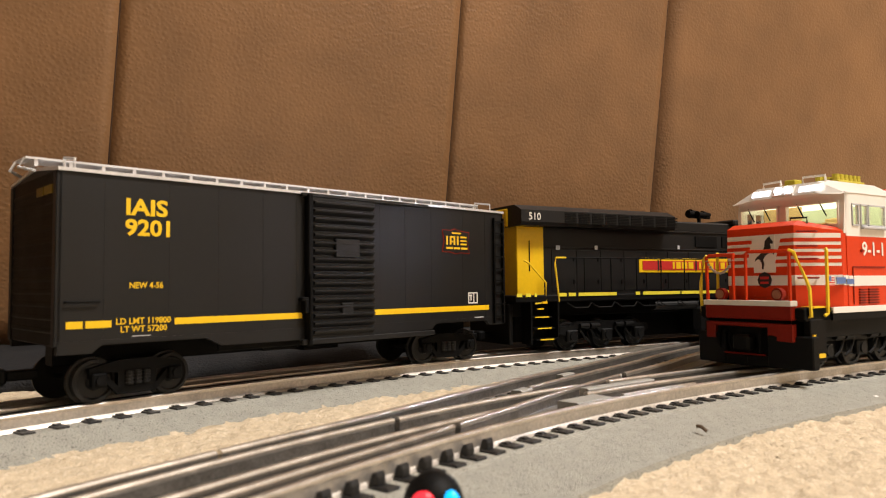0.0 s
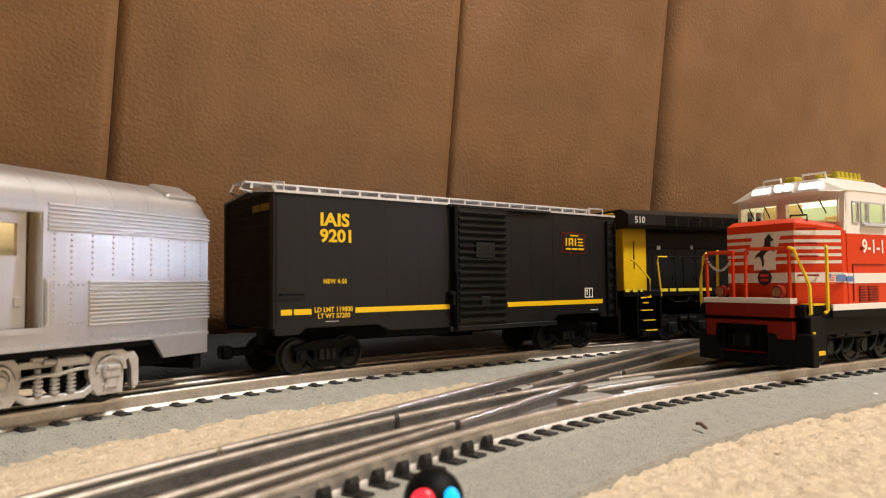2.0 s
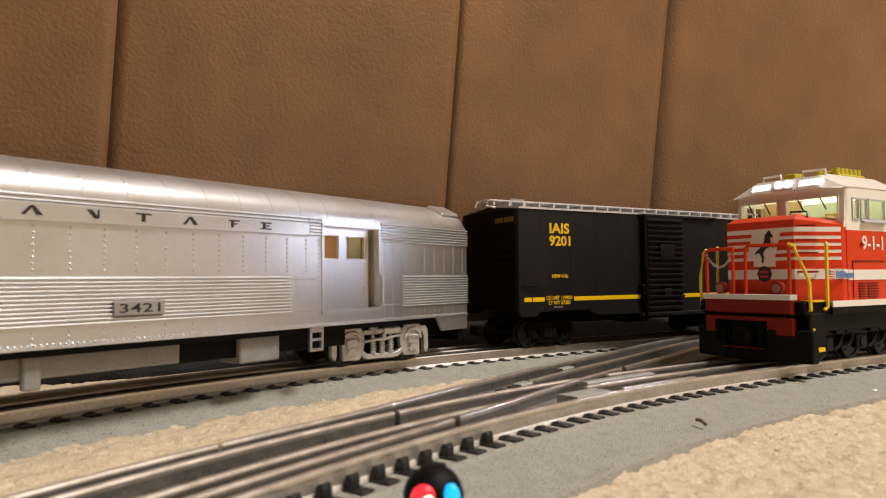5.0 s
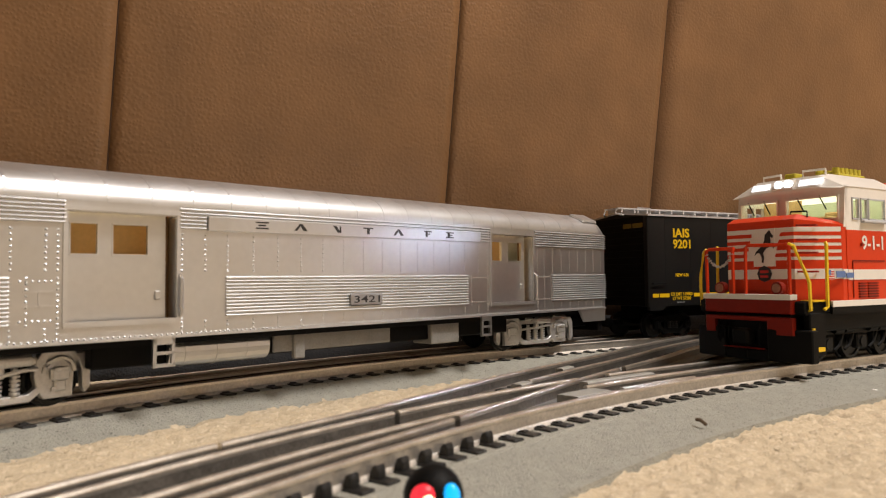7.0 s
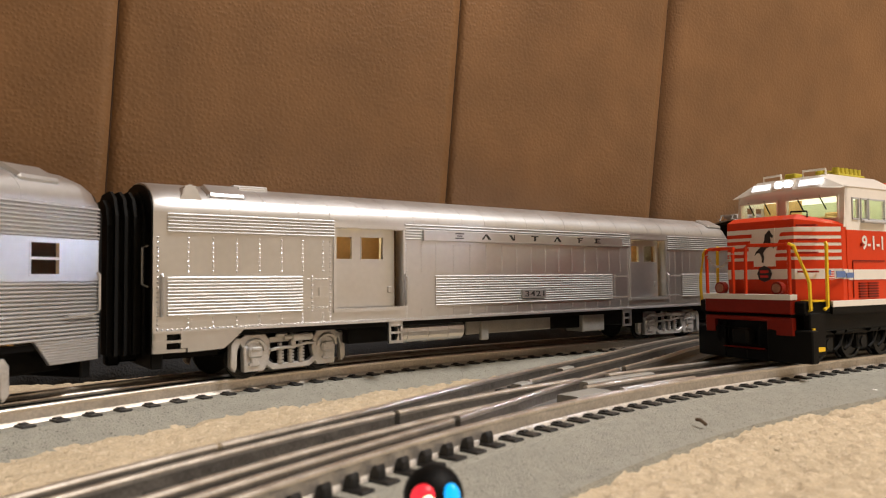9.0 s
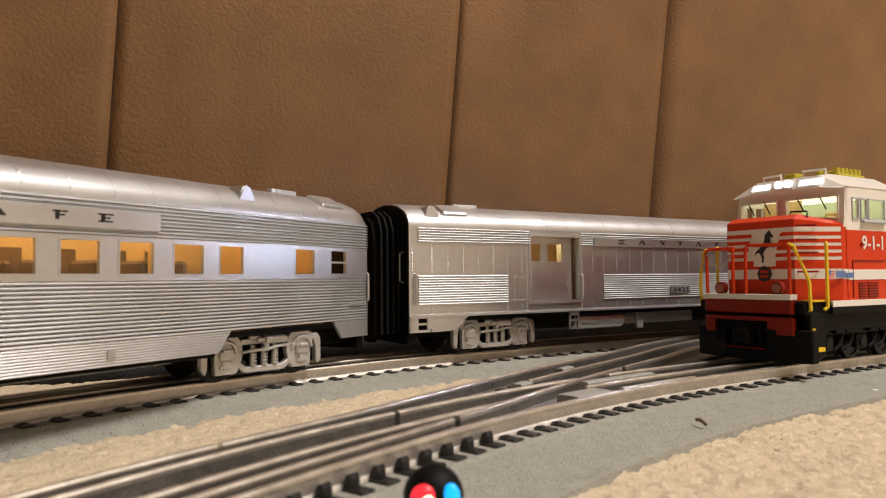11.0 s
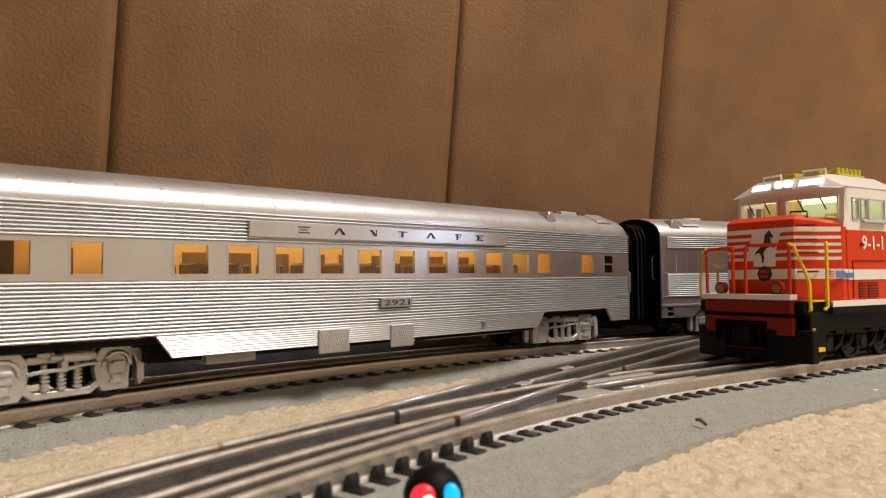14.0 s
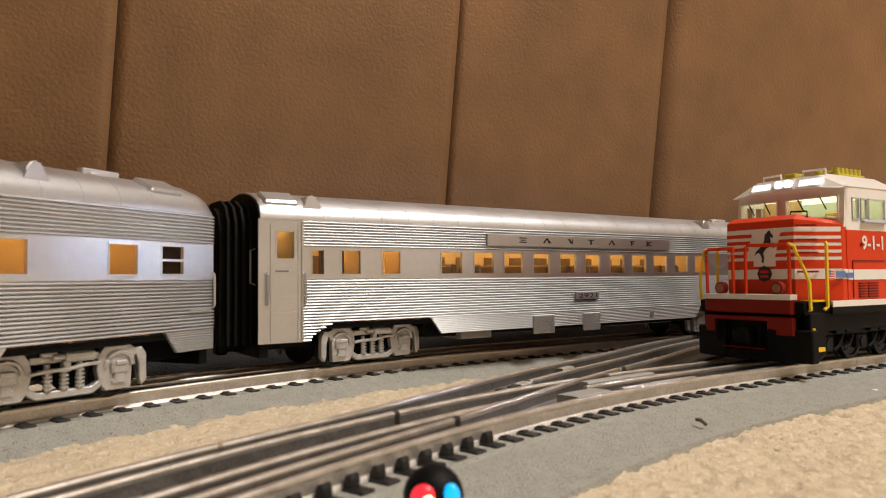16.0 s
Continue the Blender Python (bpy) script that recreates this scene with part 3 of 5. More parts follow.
# ---------------------------------------------------------------- boxcar
def boxcar():
    ob = thing("boxcar", "matt black model boxcar with yellow stripe and lettering, silver roof edge", "model boxcar")
    W = 31.0
    bm = bmesh.new()
    prism(bm, [(-W, 24), (-W, 91.8), (0, 95.5), (W, 91.8), (W, 24)], -128.5, 128.5)
    part("body", bm, BLACK_BODY, ob)
    bm, ribs = bmesh.new(), []
    for k in range(-9, 10):            # roof ribs
        x = k * 13.6
        ribs.append(bmesh.new())
        prism(ribs[-1], [(-W - .6, 91.6), (-W - .6, 92.6), (0, 96.8), (W + .6, 92.6), (W + .6, 91.6), (0, 95.3)], x - .8, x + .8)
    prism(bm, [(-W - .9, 91.2), (-W - .9, 92.5), (0, 96.2), (W + .9, 92.5), (W + .9, 91.2), (0, 94.8)], -129.3, 129.3)
    roof = part("roof", bm, ROOF_METAL, ob, "silver grey metal roof with ribs")
    for r in ribs:
        part("roof_rib", r, ROOF_METAL, roof)
    bm = bmesh.new()
    for y in (-6.2, -3.1, 0, 3.1, 6.2):
        block(bm, -134, 134, y - 1.3, y + 1.3, 98.6, 99.5)
    for k in range(-10, 11):
        block(bm, k * 13 - .7, k * 13 + .7, -7, 7, 96, 98.6)
    part("running_board", bm, ROOF_METAL, ob, "silver slatted roof walk")
    for e in (-1, 1):
        bm = bmesh.new()
        tube(bm, [(e * 122, -27, 93), (e * 122, -27, 97), (e * 122, -15, 99), (e * 122, -15, 95)], .6)
        tube(bm, [(e * 134, -6, 99), (e * 136, -6, 95), (e * 131, -10, 93.5)], .7)
        tube(bm, [(e * 134, 6, 99), (e * 136, 6, 95), (e * 131, 10, 93.5)], .7)
        part("roof_grab_iron", bm, ROOF_METAL, ob)
        # ribbed ends, in a blacker material for the shade between the cars
        for j in range(12):
            z = 30 + j * 5.0
            part("end_rib", prism(bmesh.new(), [(e * 128.4, z - 1.9), (e * 129.2, z - .6), (e * 129.2, z + .6), (e * 128.4, z + 1.9)], -28, 28, "y"), BLACK_PART, ob)
        for x0 in ((e * 123.6, -1), (e * 123.6, 1)):
            bm = bmesh.new()
            for q in (-4.2, 4.2):
                block(bm, x0[0] + q - .6, x0[0] + q + .6, x0[1] * 31.6, x0[1] * 32.8, 22, 88)
            for j in range(9):
                block(bm, x0[0] - 4.4, x0[0] + 4.4, x0[1] * 32.0, x0[1] * 32.9, 26 + j * 7.4, 26.9 + j * 7.4)
            if e > 0 or x0[1] > 0:
                part("ladder", bm, BLACK_PART, ob)
            else:
                bm.free()
        # added thin sheet: the end's shade as a blacker colour
        part("end_shade_sheet", blocks((*sorted((e * 128.4, e * 128.9)), -30.6, 30.6, 24.5, 91.4)), BLACK_PART, ob, "thin black sheet that darkens the shaded end")
        for y in (-29, 29):
            part("corner_post", block(bmesh.new(), e * 127.2, e * 129.6, y - 2, y + 2, 24, 91, .4), BLACK_BODY, ob)
        coupler(ob, e * 126, e)
    bm = bmesh.new()                    # side sill with its steps
    for s in (-1, 1):
        y0, y1 = sorted((s * 28.5, s * 31.2))
        prism(bm, [(-128.5, 26), (128.5, 26), (128.5, 21), (116, 21.2), (112, 24.5), (70, 24.5), (66, 21), (40, 20.4), (-42, 20.4), (-62, 20.5), (-70, 24.5), (-112, 24.5), (-116, 21), (-128.5, 21)], y0, y1, "y")
    part("side_sill", bm, BLACK_BODY, ob)
    bm = bmesh.new()
    for x in (-112, -86, -64, -42, -24, 28, 46, 66, 92, 112):
        block(bm, x - .12, x + .12, -31.08, -30.9, 26.5, 91, 0)
    tagged(part("panel_seam", bm, BLACK_BODY, ob), kind="stuff")
    # sliding door with horizontal corrugations
    bm = bmesh.new()
    block(bm, -17.5, 22.6, -33, -30.8, 20.5, 90.5)
    door = part("door", bm, BLACK_BODY, ob, "black corrugated sliding door")
    for j in range(17):
        z = 23.5 + j * 3.95
        part("door_rib", prism(bmesh.new(), [(-32.8, z - 1.7), (-35.0, z + .3), (-35.0, z + 1.0), (-32.8, z + 1.5)], -16, 21.4), BLACK_BODY, door)
    part("door_plate", blocks((-3.5, 11.5, -34.9, -33, 60.4, 69.8), bevel=.4), BLACK_BODY, door)
    part("door_plate", blocks((0.5, 7.5, -34.7, -33, 31.4, 37.6), bevel=.4), BLACK_BODY, door)
    bm = blocks((-19.4, -16.6, -34.6, -31, 17.5, 91.5), (-23, -18, -34.6, -31, 39, 41), (-21.5, -19, -35, -31, 33, 40), bevel=.4)
    tube(bm, [(-18.5, -35, 20), (-18.5, -35, 52)], .9)
    part("door_latch", bm, BLACK_PART, door)
    each("door_track", [(-22, 66, -33.6, -31, 18.0, 20.5), (-22, 62, -33.4, -31, 90, 91.8)], BLACK_BODY, ob, bevel=.3)
    for x0, x1 in ((-125.5, -119.6), (-118.6, -109), (-83.6, -20.8)):
        part("yellow_stripe", blocks((x0, x1, -31.25, -31, 30.7, 33.5)), YELLOW, ob, "yellow stripe")
    part("yellow_stripe", blocks((23.2, 114.8, -31.25, -31, 30.6, 33.5)), YELLOW, ob, "yellow stripe")
    lettering("reporting_mark", "IAIS", -103.9, -86.9, 75.6, 82.6, -31.05, ob, YELLOW, bold=.03)
    lettering("car_number", "9201", -104.2, -86.0, 67.2, 74.2, -31.05, ob, YELLOW, bold=.03)
    lettering("date_lettering", "NEW 4-56", -102.2, -88.6, 46.0, 48.6, -31.05, ob, YELLOW, bold=.02)
    lettering("load_lettering", "LD LMT 119800", -107.2, -85.2, 31.6, 34.2, -31.05, ob, YELLOW, bold=.02)
    lettering("load_lettering", "LT WT 57200", -105.4, -86.8, 28.4, 31.0, -31.05, ob, YELLOW, bold=.02)
    part("small_print", blocks((-101.0, -93.5, -31.1, -31, 26.6, 27.0)), GREY_INK, ob)
    part("small_print", blocks((102.0, 110, -31.15, -31, 26.0, 26.6)), GREY_INK, ob)
    # emblem in plain shapes
    bm = bmesh.new()
    prism(bm, [(74.5, 78.6), (82, 78.6), (85, 79.6), (88, 78.6), (98, 77.8), (96.4, 72), (97.8, 64.6), (90, 65), (86, 64.2), (82, 65.2), (74.4, 65.4), (76, 72)], -31.3, -30.8, "y")
    part("emblem_edge", bm, DARK_AND_SHADED_RED, ob)
    bm = bmesh.new()
    prism(bm, [(75.2, 78.1), (82, 78.1), (85, 79.0), (88, 78.1), (97.2, 77.3), (95.8, 72), (97.1, 65.2), (90, 65.5), (86, 64.8), (82, 65.8), (75.1, 66), (76.6, 72)], -31.5, -30.8, "y")
    part("emblem_field", bm, BLACK_BODY, ob)
    for q in ((77.6, 78.9, 69.8, 75.0), (80.6, 81.8, 69.8, 74.2), (83.8, 85.0, 69.8, 74.2), (80.6, 85.0, 74.0, 75.0), (80.6, 85.0, 71.2, 72.0), (86.6, 87.9, 69.8, 75.0), (89.6, 94.8, 69.8, 70.8),
              (89.6, 94.8, 71.9, 72.8), (89.6, 94.8, 74.0, 75.0), (77.6, 83, 67.2, 68.4), (84, 89, 67.2, 68.4), (90, 95.4, 67.2, 68.4), (82.4, 90, 76.3, 77.2)):
        part("emblem_bar", blocks((q[0], q[1], -31.75, -31, q[2], q[3])), YELLOW, ob)
    bm = blocks((96.4, 97.1, -31.25, -31, 35.2, 41.4), (103.9, 104.6, -31.25, -31, 35.2, 41.4), (96.4, 104.6, -31.25, -31, 40.8, 41.5), (96.4, 104.6, -31.25, -31, 34.8, 35.5),
                (98.4, 99.1, -31.25, -31, 36.6, 40), (97.4, 99.6, -31.25, -31, 39.2, 40.2), (101, 101.6, -31.25, -31, 35.6, 40.8))
    part("service_stencil", bm, WHITE, ob)
    part("end_plate", blocks((-129.8, -129.3, -26.5, -17, 83, 86.4), (-129.8, -129.3, -15.5, -7.5, 83, 86.4)), YELLOW_DULL, ob, "small yellow print on the end")
    part("grab_iron", tube(bmesh.new(), [(-126, -31.2, 41), (-126, -32.6, 41), (-114, -32.6, 41), (-114, -31.2, 41)], .45), BLACK_PART, ob)
    part("underframe", blocks((-122, 122, -5, 5, 14, 24), (-60, 60, -24, -22, 17, 24), (-60, 60, 22, 24, 17, 24), (-34, -14, -18, -8, 15, 20), (6, 30, 6, 20, 11, 20), bevel=.5), BLACK_PART, ob)
    for child in ob.children_recursive:           # body 67 mm over the sides
        child.data.transform(Matrix.Diagonal((1, 1.08, 1, 1)))
    return ob, [freight_truck(ob, x) for x in (-97, 93)]


# ---------------------------------------------------------------- streamlined passenger cars
def flutes(bm, x0, x1, z0, z1, n, y, d, s):
    """A fluted strip: n rounded ribs standing d out of the wall at s*y."""
    p = (z1 - z0) / n
    prof = [(s * (y - 1.0), z0)]
    for i in range(n):
        z = z0 + i * p
        prof += [(s * (y - .5), z + .02 * p), (s * (y - .5), z + .14 * p), (s * (y + d * .9), z + .25 * p), (s * (y + d), z + .40 * p), (s * (y + d * .72), z + .66 * p), (s * (y - .3), z + .92 * p)]
    prof.append((s * (y - 1.0), z1))
    return prism(bm, prof, x0, x1)


def band(ob, s, x0, x1, z0, z1, holes, material, name="window_band", label="", depth=(31.3, 32.5)):
    """Part of a side wall with openings (x0, x1, z0, z1), in one piece."""
    bm = bmesh.new()
    y0, y1 = sorted((s * depth[0], s * depth[1]))
    xs = sorted({x0, x1} | {v for q in holes for v in q[:2]})
    zs = sorted({z0, z1} | {v for q in holes for v in q[2:]})
    g = [[bm.verts.new((x, y0, z)) for z in zs] for x in xs]
    for i in range(len(xs) - 1):
        for j in range(len(zs) - 1):
            cx, cz = (xs[i] + xs[i + 1]) / 2, (zs[j] + zs[j + 1]) / 2
            if not any(a < cx < b and c < cz < d for a, b, c, d in holes):
                bm.faces.new((g[i][j], g[i + 1][j], g[i + 1][j + 1], g[i][j + 1]))
    bmesh.ops.delete(bm, geom=[v for v in bm.verts if not v.link_faces], context="VERTS")
    r = bmesh.ops.extrude_face_region(bm, geom=bm.faces[:])
    bmesh.ops.translate(bm, vec=(0, y1 - y0, 0), verts=[v for v in r["geom"] if isinstance(v, bmesh.types.BMVert)])
    return part(name, bm, material, ob, label)


def window(ob, s, a, b, c, d, cross=False):
    f = part("window_frame", blocks(*[(p, q, *sorted((s * 31.0, s * 32.75)), u, v) for p, q, u, v in
                                       ((a - .2, a + .5, c, d), (b - .5, b + .2, c, d), (a, b, c - .2, c + .6), (a, b, d - .5, d + .2))] +
                                      ([(a, b, *sorted((s * 31.4, s * 32.6)), (c + d) / 2 - .5, (c + d) / 2 + .5)] if cross else [])),
             SILVER_FLAT, ob)
    g = part("pane", blocks((a, b, *sorted((s * 31.3, s * 31.7)), c, d)), GLASS, f)
    g.visible_shadow = False


def car_shell(ob, fittings, W=32.5):
    """Roof with its ribs and hatches, floor, ends, bellows and the lit interior."""
    prof = [(-W, 76.4), (-W, 77.6), (-W + .5, 79.4), (-W + 2.2, 81.6), (-26, 84.0), (-18, 86.4), (-9, 87.8), (0, 88.3), (9, 87.8), (18, 86.4), (26, 84.0), (W - 2.2, 81.6), (W - .5, 79.4), (W, 77.6), (W, 76.4)]
    prof = [(y, 77 + (z - 77) * 1.38 if z > 77 else z) for y, z in prof]
    inner_prof = [(y * .95, z - 1.2) for y, z in reversed(prof)]
    bm = bmesh.new()
    prism(bm, prof + inner_prof, -214, 214)
    for e, ends in ((-1, [(0, 1.0), (6.6, 1.0), (7.0, .995)]), (1, [(0, 1.0), (2.5, .995), (5, .98), (7, .955), (8.6, .92)])):
        rings = [[bm.verts.new((e * (214 + dx), y * (k if z > 78 else .5 + k / 2), 77 + (z - 77) * (1 - (1 - k) * 2.8) if z > 77 else z)) for y, z in prof] for dx, k in ends]
        for A, B in zip(rings, rings[1:]):
            for i in range(len(prof) - 1):
                bm.faces.new((A[i], A[i + 1], B[i + 1], B[i]))
        bm.faces.new(rings[-1])
    roof = part("roof", bm, SILVER, ob, "smooth rounded silver roof", smooth=True)
    roof.data.set_sharp_from_angle(angle=radians(35))
    bm = bmesh.new()
    for k in range(-12, 13):
        if k not in (-12, 12):
            prism(bm, [(y * 1.003, z + .09) for y, z in prof] + [(y * .99, z - .5) for y, z in reversed(prof)], k * 17 - .35, k * 17 + .35)
    tagged(part("roof_rib", bm, SILVER, roof), kind="stuff")
    for kind, x in fittings:
        for sg in (-1, 1):
            if kind == "hatch":
                bm = block(bmesh.new(), x - 9, x + 9, -6.8, 6.8, -1.8, 1.7, 1.1, pose(0, sg * 23.4, 87.6, sg * -26))
                part("roof_hatch", bm, SILVER, roof)
            elif kind == "vent":
                bm = bmesh.new()
                prism(bm, [(x - 6, 80.5), (x - 4, 83), (x - 3, 88.4), (x - 1.4, 89.8), (x + 1.4, 89.8), (x + 3, 88.4), (x + 4, 83), (x + 6, 80.5)], *sorted((sg * 20.0, sg * 30.6)), "y")
                bmesh.ops.bevel(bm, geom=bm.edges[:], offset=.8, segments=2, affect="EDGES")
                part("roof_vent", bm, SILVER, roof)
            else:
                part("roof_grab", blocks((x - 9, x + 9, *sorted((sg * 10, sg * 14)), 88.6, 93.2), (x - 7, x + 7, *sorted((sg * 14, sg * 15.6)), 89.6, 92), bevel=.5), SILVER, roof)
    for e in (-1, 1):
        w_, t_ = (.975, .94) if e < 0 else (.93, .76)
        bm = bmesh.new()            # arched black end wall inside the roof's rim
        prism(bm, [(-31.6, 15)] + [(y * w_, 77 + (z - 77) * t_ if z > 77 else z) for y, z in prof] + [(31.6, 15)], *sorted((e * 218.6, e * (221.6 if e < 0 else 223.0))))
        part("end_wall", bm, BLACK_PART, ob, "dark arched end wall")
        for sg in (-1, 1):
            part("end_grab_iron", tube(bmesh.new(), [(e * 221.4, sg * 26.5, 44), (e * 224, sg * 26.5, 45), (e * 224, sg * 26.5, 61), (e * 221.4, sg * 26.5, 62)], .5), EQUIPMENT, ob)
        for j in range(4):
            q = e * (221.2 + j * 3.8)
            bm = bmesh.new()
            for w, z1, d0, d1 in ((21.5, 87, 0, 1.3), (17.5, 83, 1.2, 3.8)):
                prism(bm, [(-w, 14), (-w, z1 - 12), (-w * .8, z1 - 4), (-w * .4, z1), (w * .4, z1), (w * .8, z1 - 4), (w, z1 - 12), (w, 14)], *sorted((q + e * d0, q + e * d1)))
            part("bellows_fold", bm, RUBBER, ob, "black rubber bellows fold")
        bm = blocks((*sorted((e * 216, e * 221)), -30, 30, 8, 15), bevel=.5)
        part("end_sill", bm, BLACK_PART, ob)
        coupler(ob, e * 216, e)
    part("car_floor", blocks((-219, 219, -31, 31, 21, 23.5)), BLACK_PART, ob)
    part("underframe", blocks((-122, 122, -25, 25, 12.5, 21), (-216, -188, -20, 20, 11, 21), (188, 216, -20, 20, 11, 21), bevel=.6), BLACK_PART, ob)
    part("ceiling_lamp_strip", blocks((-217, 217, -8, 8, 78.6, 79.6)), CABIN_GLOW, ob, "warm glowing interior light strip")


def sill_plate(ob, s, spans, n_ribs=0):
    for a, b, q in spans:
        bm = bmesh.new()
        y0, y1 = sorted((s * 31.0, s * 32.4))
        prism(bm, q, y0, y1, "y")
        part("skirt", bm, SILVER_FLAT, ob)
        if n_ribs:
            (l1, top), (r1, _), (r0, lo), (l0, _) = q
            p = (top - lo) / n_ribs
            for j in range(n_ribs):         # each fine flute runs out to the slanted ends
                k = j / n_ribs
                bm = flutes(bmesh.new(), l0 + (l1 - l0) * k, r0 + (r1 - r0) * k, lo + j * p, lo + (j + 1) * p, 1, 32.2, .6, s)
                part("skirt_flute", bm, SILVER_FLAT, ob)


def plate_number(ob, text, x0, x1, z0, z1):
    p = part("number_board", blocks((x0, x1, -34.6, -33, z0, z1), bevel=.3), BOARD, ob)
    lettering("number", text, x0 + 2, x1 - 2, z0 + 1.0, z1 - 1.0, -34.65, p, BLACK_INK, bold=.004)


def name_board(ob, x0, x1, z0, z1, letters):
    """Long board whose spaced letters are drawn as plain shapes."""
    b = part("name_board", blocks((x0, x1, -34.2, -32.6, z0, z1), bevel=.3), SILVER_FLAT, ob, "plain silver name board")
    zc = (z0 + z1) / 2 + .3
    for i, (x, w) in enumerate(letters):
        l, r, c = x - w / 2, x + w / 2, w * .2
        tri = [[(l, -1.6), (l + c, -1.6), (x + .5, 1.6), (x - .7, 1.6)], [(r - c * 1.5, -1.6), (r, -1.6), (x + .7, 1.6), (x - .7, 1.6)]]
        bars = [[(l, 1), (r, 1), (r, 1.6), (l, 1.6)], [(l + c, -.3), (r - c, -.3), (r - c, .3), (l + c, .3)]]
        post = [[(l + c, -1.6), (l + 2.2 * c, -1.6), (l + 2.2 * c, 1.6), (l + c, 1.6)]]
        foot = [[(l, -1.6), (r, -1.6), (r, -1), (l, -1)]]
        slant = [[(l + c, 1.6), (l + 2.4 * c, 1.6), (r - c * .4, -1.6), (r - c * 1.8, -1.6)], [(r - c, -1.4), (r - .5 * c, -1.4), (r - .5 * c, 1.6), (r - c, 1.6)]]
        bm = bmesh.new()
        for q in (bars + foot, tri, slant, bars[:1] + [[(x - c * .6, -1.6), (x + c * .6, -1.6), (x + c * .6, 1), (x - c * .6, 1)]], tri, bars + post, bars + post + foot)[i]:
            prism(bm, [(p, zc + v) for p, v in q], -34.42, -34.1, "y")
        part("letter_shape", bm, BLACK_INK, b)


LETTERS = [(-54.5, 6.2), (-34.5, 7.2), (-14.5, 6.6), (5.0, 6.2), (25.0, 7.0), (46.0, 5.4), (63.0, 6.0)]


def coach():
    ob = thing("coach", "fluted silver streamlined passenger coach with lit amber windows", "model passenger coach", "streamlined passenger cars")
    wins = [(-194.3, -187), (-177.8, -166), (-153.7, -141.5), (-115, -99.6), (-91.6, -76.2), (-68.8, -53), (-45, -30.6), (-22.2, -7.2), (.6, 15.2), (24.4, 39.2),
            (46.8, 62.2), (69.4, 84.8), (93.5, 109), (117.2, 131), (164, 178.4)]
    for s in (-1, 1):
        holes = [(a, b, 48.6, 61.8) for a, b in wins] + [(190.6, 203.6, 48.8, 61.8)]
        band(ob, s, -199, 222, 46.6, 63.2, holes, SILVER_FLAT)
        for a, b, c, d in holes:
            window(ob, s, a, b, c, d, cross=a > 190)
        part("fluted_side", flutes(bmesh.new(), -199, 222, 24.2, 46.6, 15, 32.0, 1.2, s), SILVER, ob, "silver fluted lower side")
        part("fluted_side", flutes(bmesh.new(), -199, 222, 63.2, 76.6, 9, 32.0, 1.15, s), SILVER, ob, "silver fluted letter band")
        sill_plate(ob, s, [(-113, 116, [(-122, 24.2), (124, 24.2), (117, 15), (-115, 15)]), (199, 222, [(193, 24.2), (222, 24.2), (222, 15), (200, 15)])], 9)
        for j in range(6):          # fluted corner that curves down beside the wheel arch
            z = 15 + 1.53 * j
            part("fluted_corner", flutes(bmesh.new(), -199, -199 + 4.5 + 11.5 * (j / 5) ** 1.7, z, z + 1.53, 1, 32.0, 1.15, s), SILVER, ob)
        # end door
        y0, y1 = sorted((s * 31.0, s * 32.2))
        band(ob, s, -222, -199, 15, 76.6, [(-213, -203.2, 56.5, 71)], SILVER_FLAT, "end_door", "plain silver end door")
        window(ob, s, -213, -203.2, 56.5, 71)
        part("door_moulding", blocks((-199.6, -198.8, *sorted((s * 32, s * 33.3)), 16, 76), (-216, -215.4, *sorted((s * 32, s * 32.9)), 16, 74), (-215, -201, *sorted((s * 32.3, s * 32.8)), 52.4, 53.0),
                                     *[(-215, -201, *sorted((s * 32.3, s * 32.8)), z, z + .6) for z in (29.6, 37.4, 41.2, 45.0, 48.6)], (-201.6, -201, *sorted((s * 32, s * 32.9)), 16, 74)), SILVER_FLAT, ob)
        part("door_latch", blocks((-213.5, -206.5, *sorted((s * 32.4, s * 33.2)), 50.4, 51.4), bevel=.2), EQUIPMENT, ob)
        for x in (-198, -217.6, 221):
            part("handrail", tube(bmesh.new(), [(x, s * 33, 34), (x, s * 34.2, 35), (x, s * 34.2, 49), (x, s * 33, 50)], .6), SILVER_FLAT, ob)
        part("grab_iron", tube(bmesh.new(), [(206, s * 33, 33), (206, s * 34.2, 33), (218, s * 34.2, 33.2), (218, s * 33, 33.2)], .5), SILVER_FLAT, ob)
    name_board(ob, -82.2, 86.6, 65.6, 73.0, LETTERS)
    plate_number(ob, "2921", -9.6, 11.4, 31.8, 36.6)
    for a, b in ((-46, -28.4), (-2.5, 12.8)):
        g = part("grille", blocks((a, b, -33.8, -32.4, 11.2, 22.6), bevel=.3), SILVER_FLAT, ob, "silver lattice grille")
        bm = bmesh.new()
        n = int((b - a) / 1.5)
        for i in range(n):
            for j in range(7):
                x, z = a + .9 + i * 1.5 + (j % 2) * .7, 12.2 + j * 1.55
                block(bm, x - .45, x + .45, -34.2, -33.7, z - .5, z + .5)
        part("lattice", bm, SILVER, g)
    part("equipment_box", blocks((-99.5, -76.5, -30, -10, 10.6, 20), (30, 100, -24, 24, 12, 22), (-76, -48, -20, 20, 12, 21), bevel=.6), EQUIPMENT, ob)
    part("small_hatch", blocks((65, 68, -33.4, -32.6, 17.6, 21)), SILVER_FLAT, ob)
    car_shell(ob, (("hatch", -209), ("vent", -193), ("hatch", 197), ("grab", 176), ("vent", 135)))
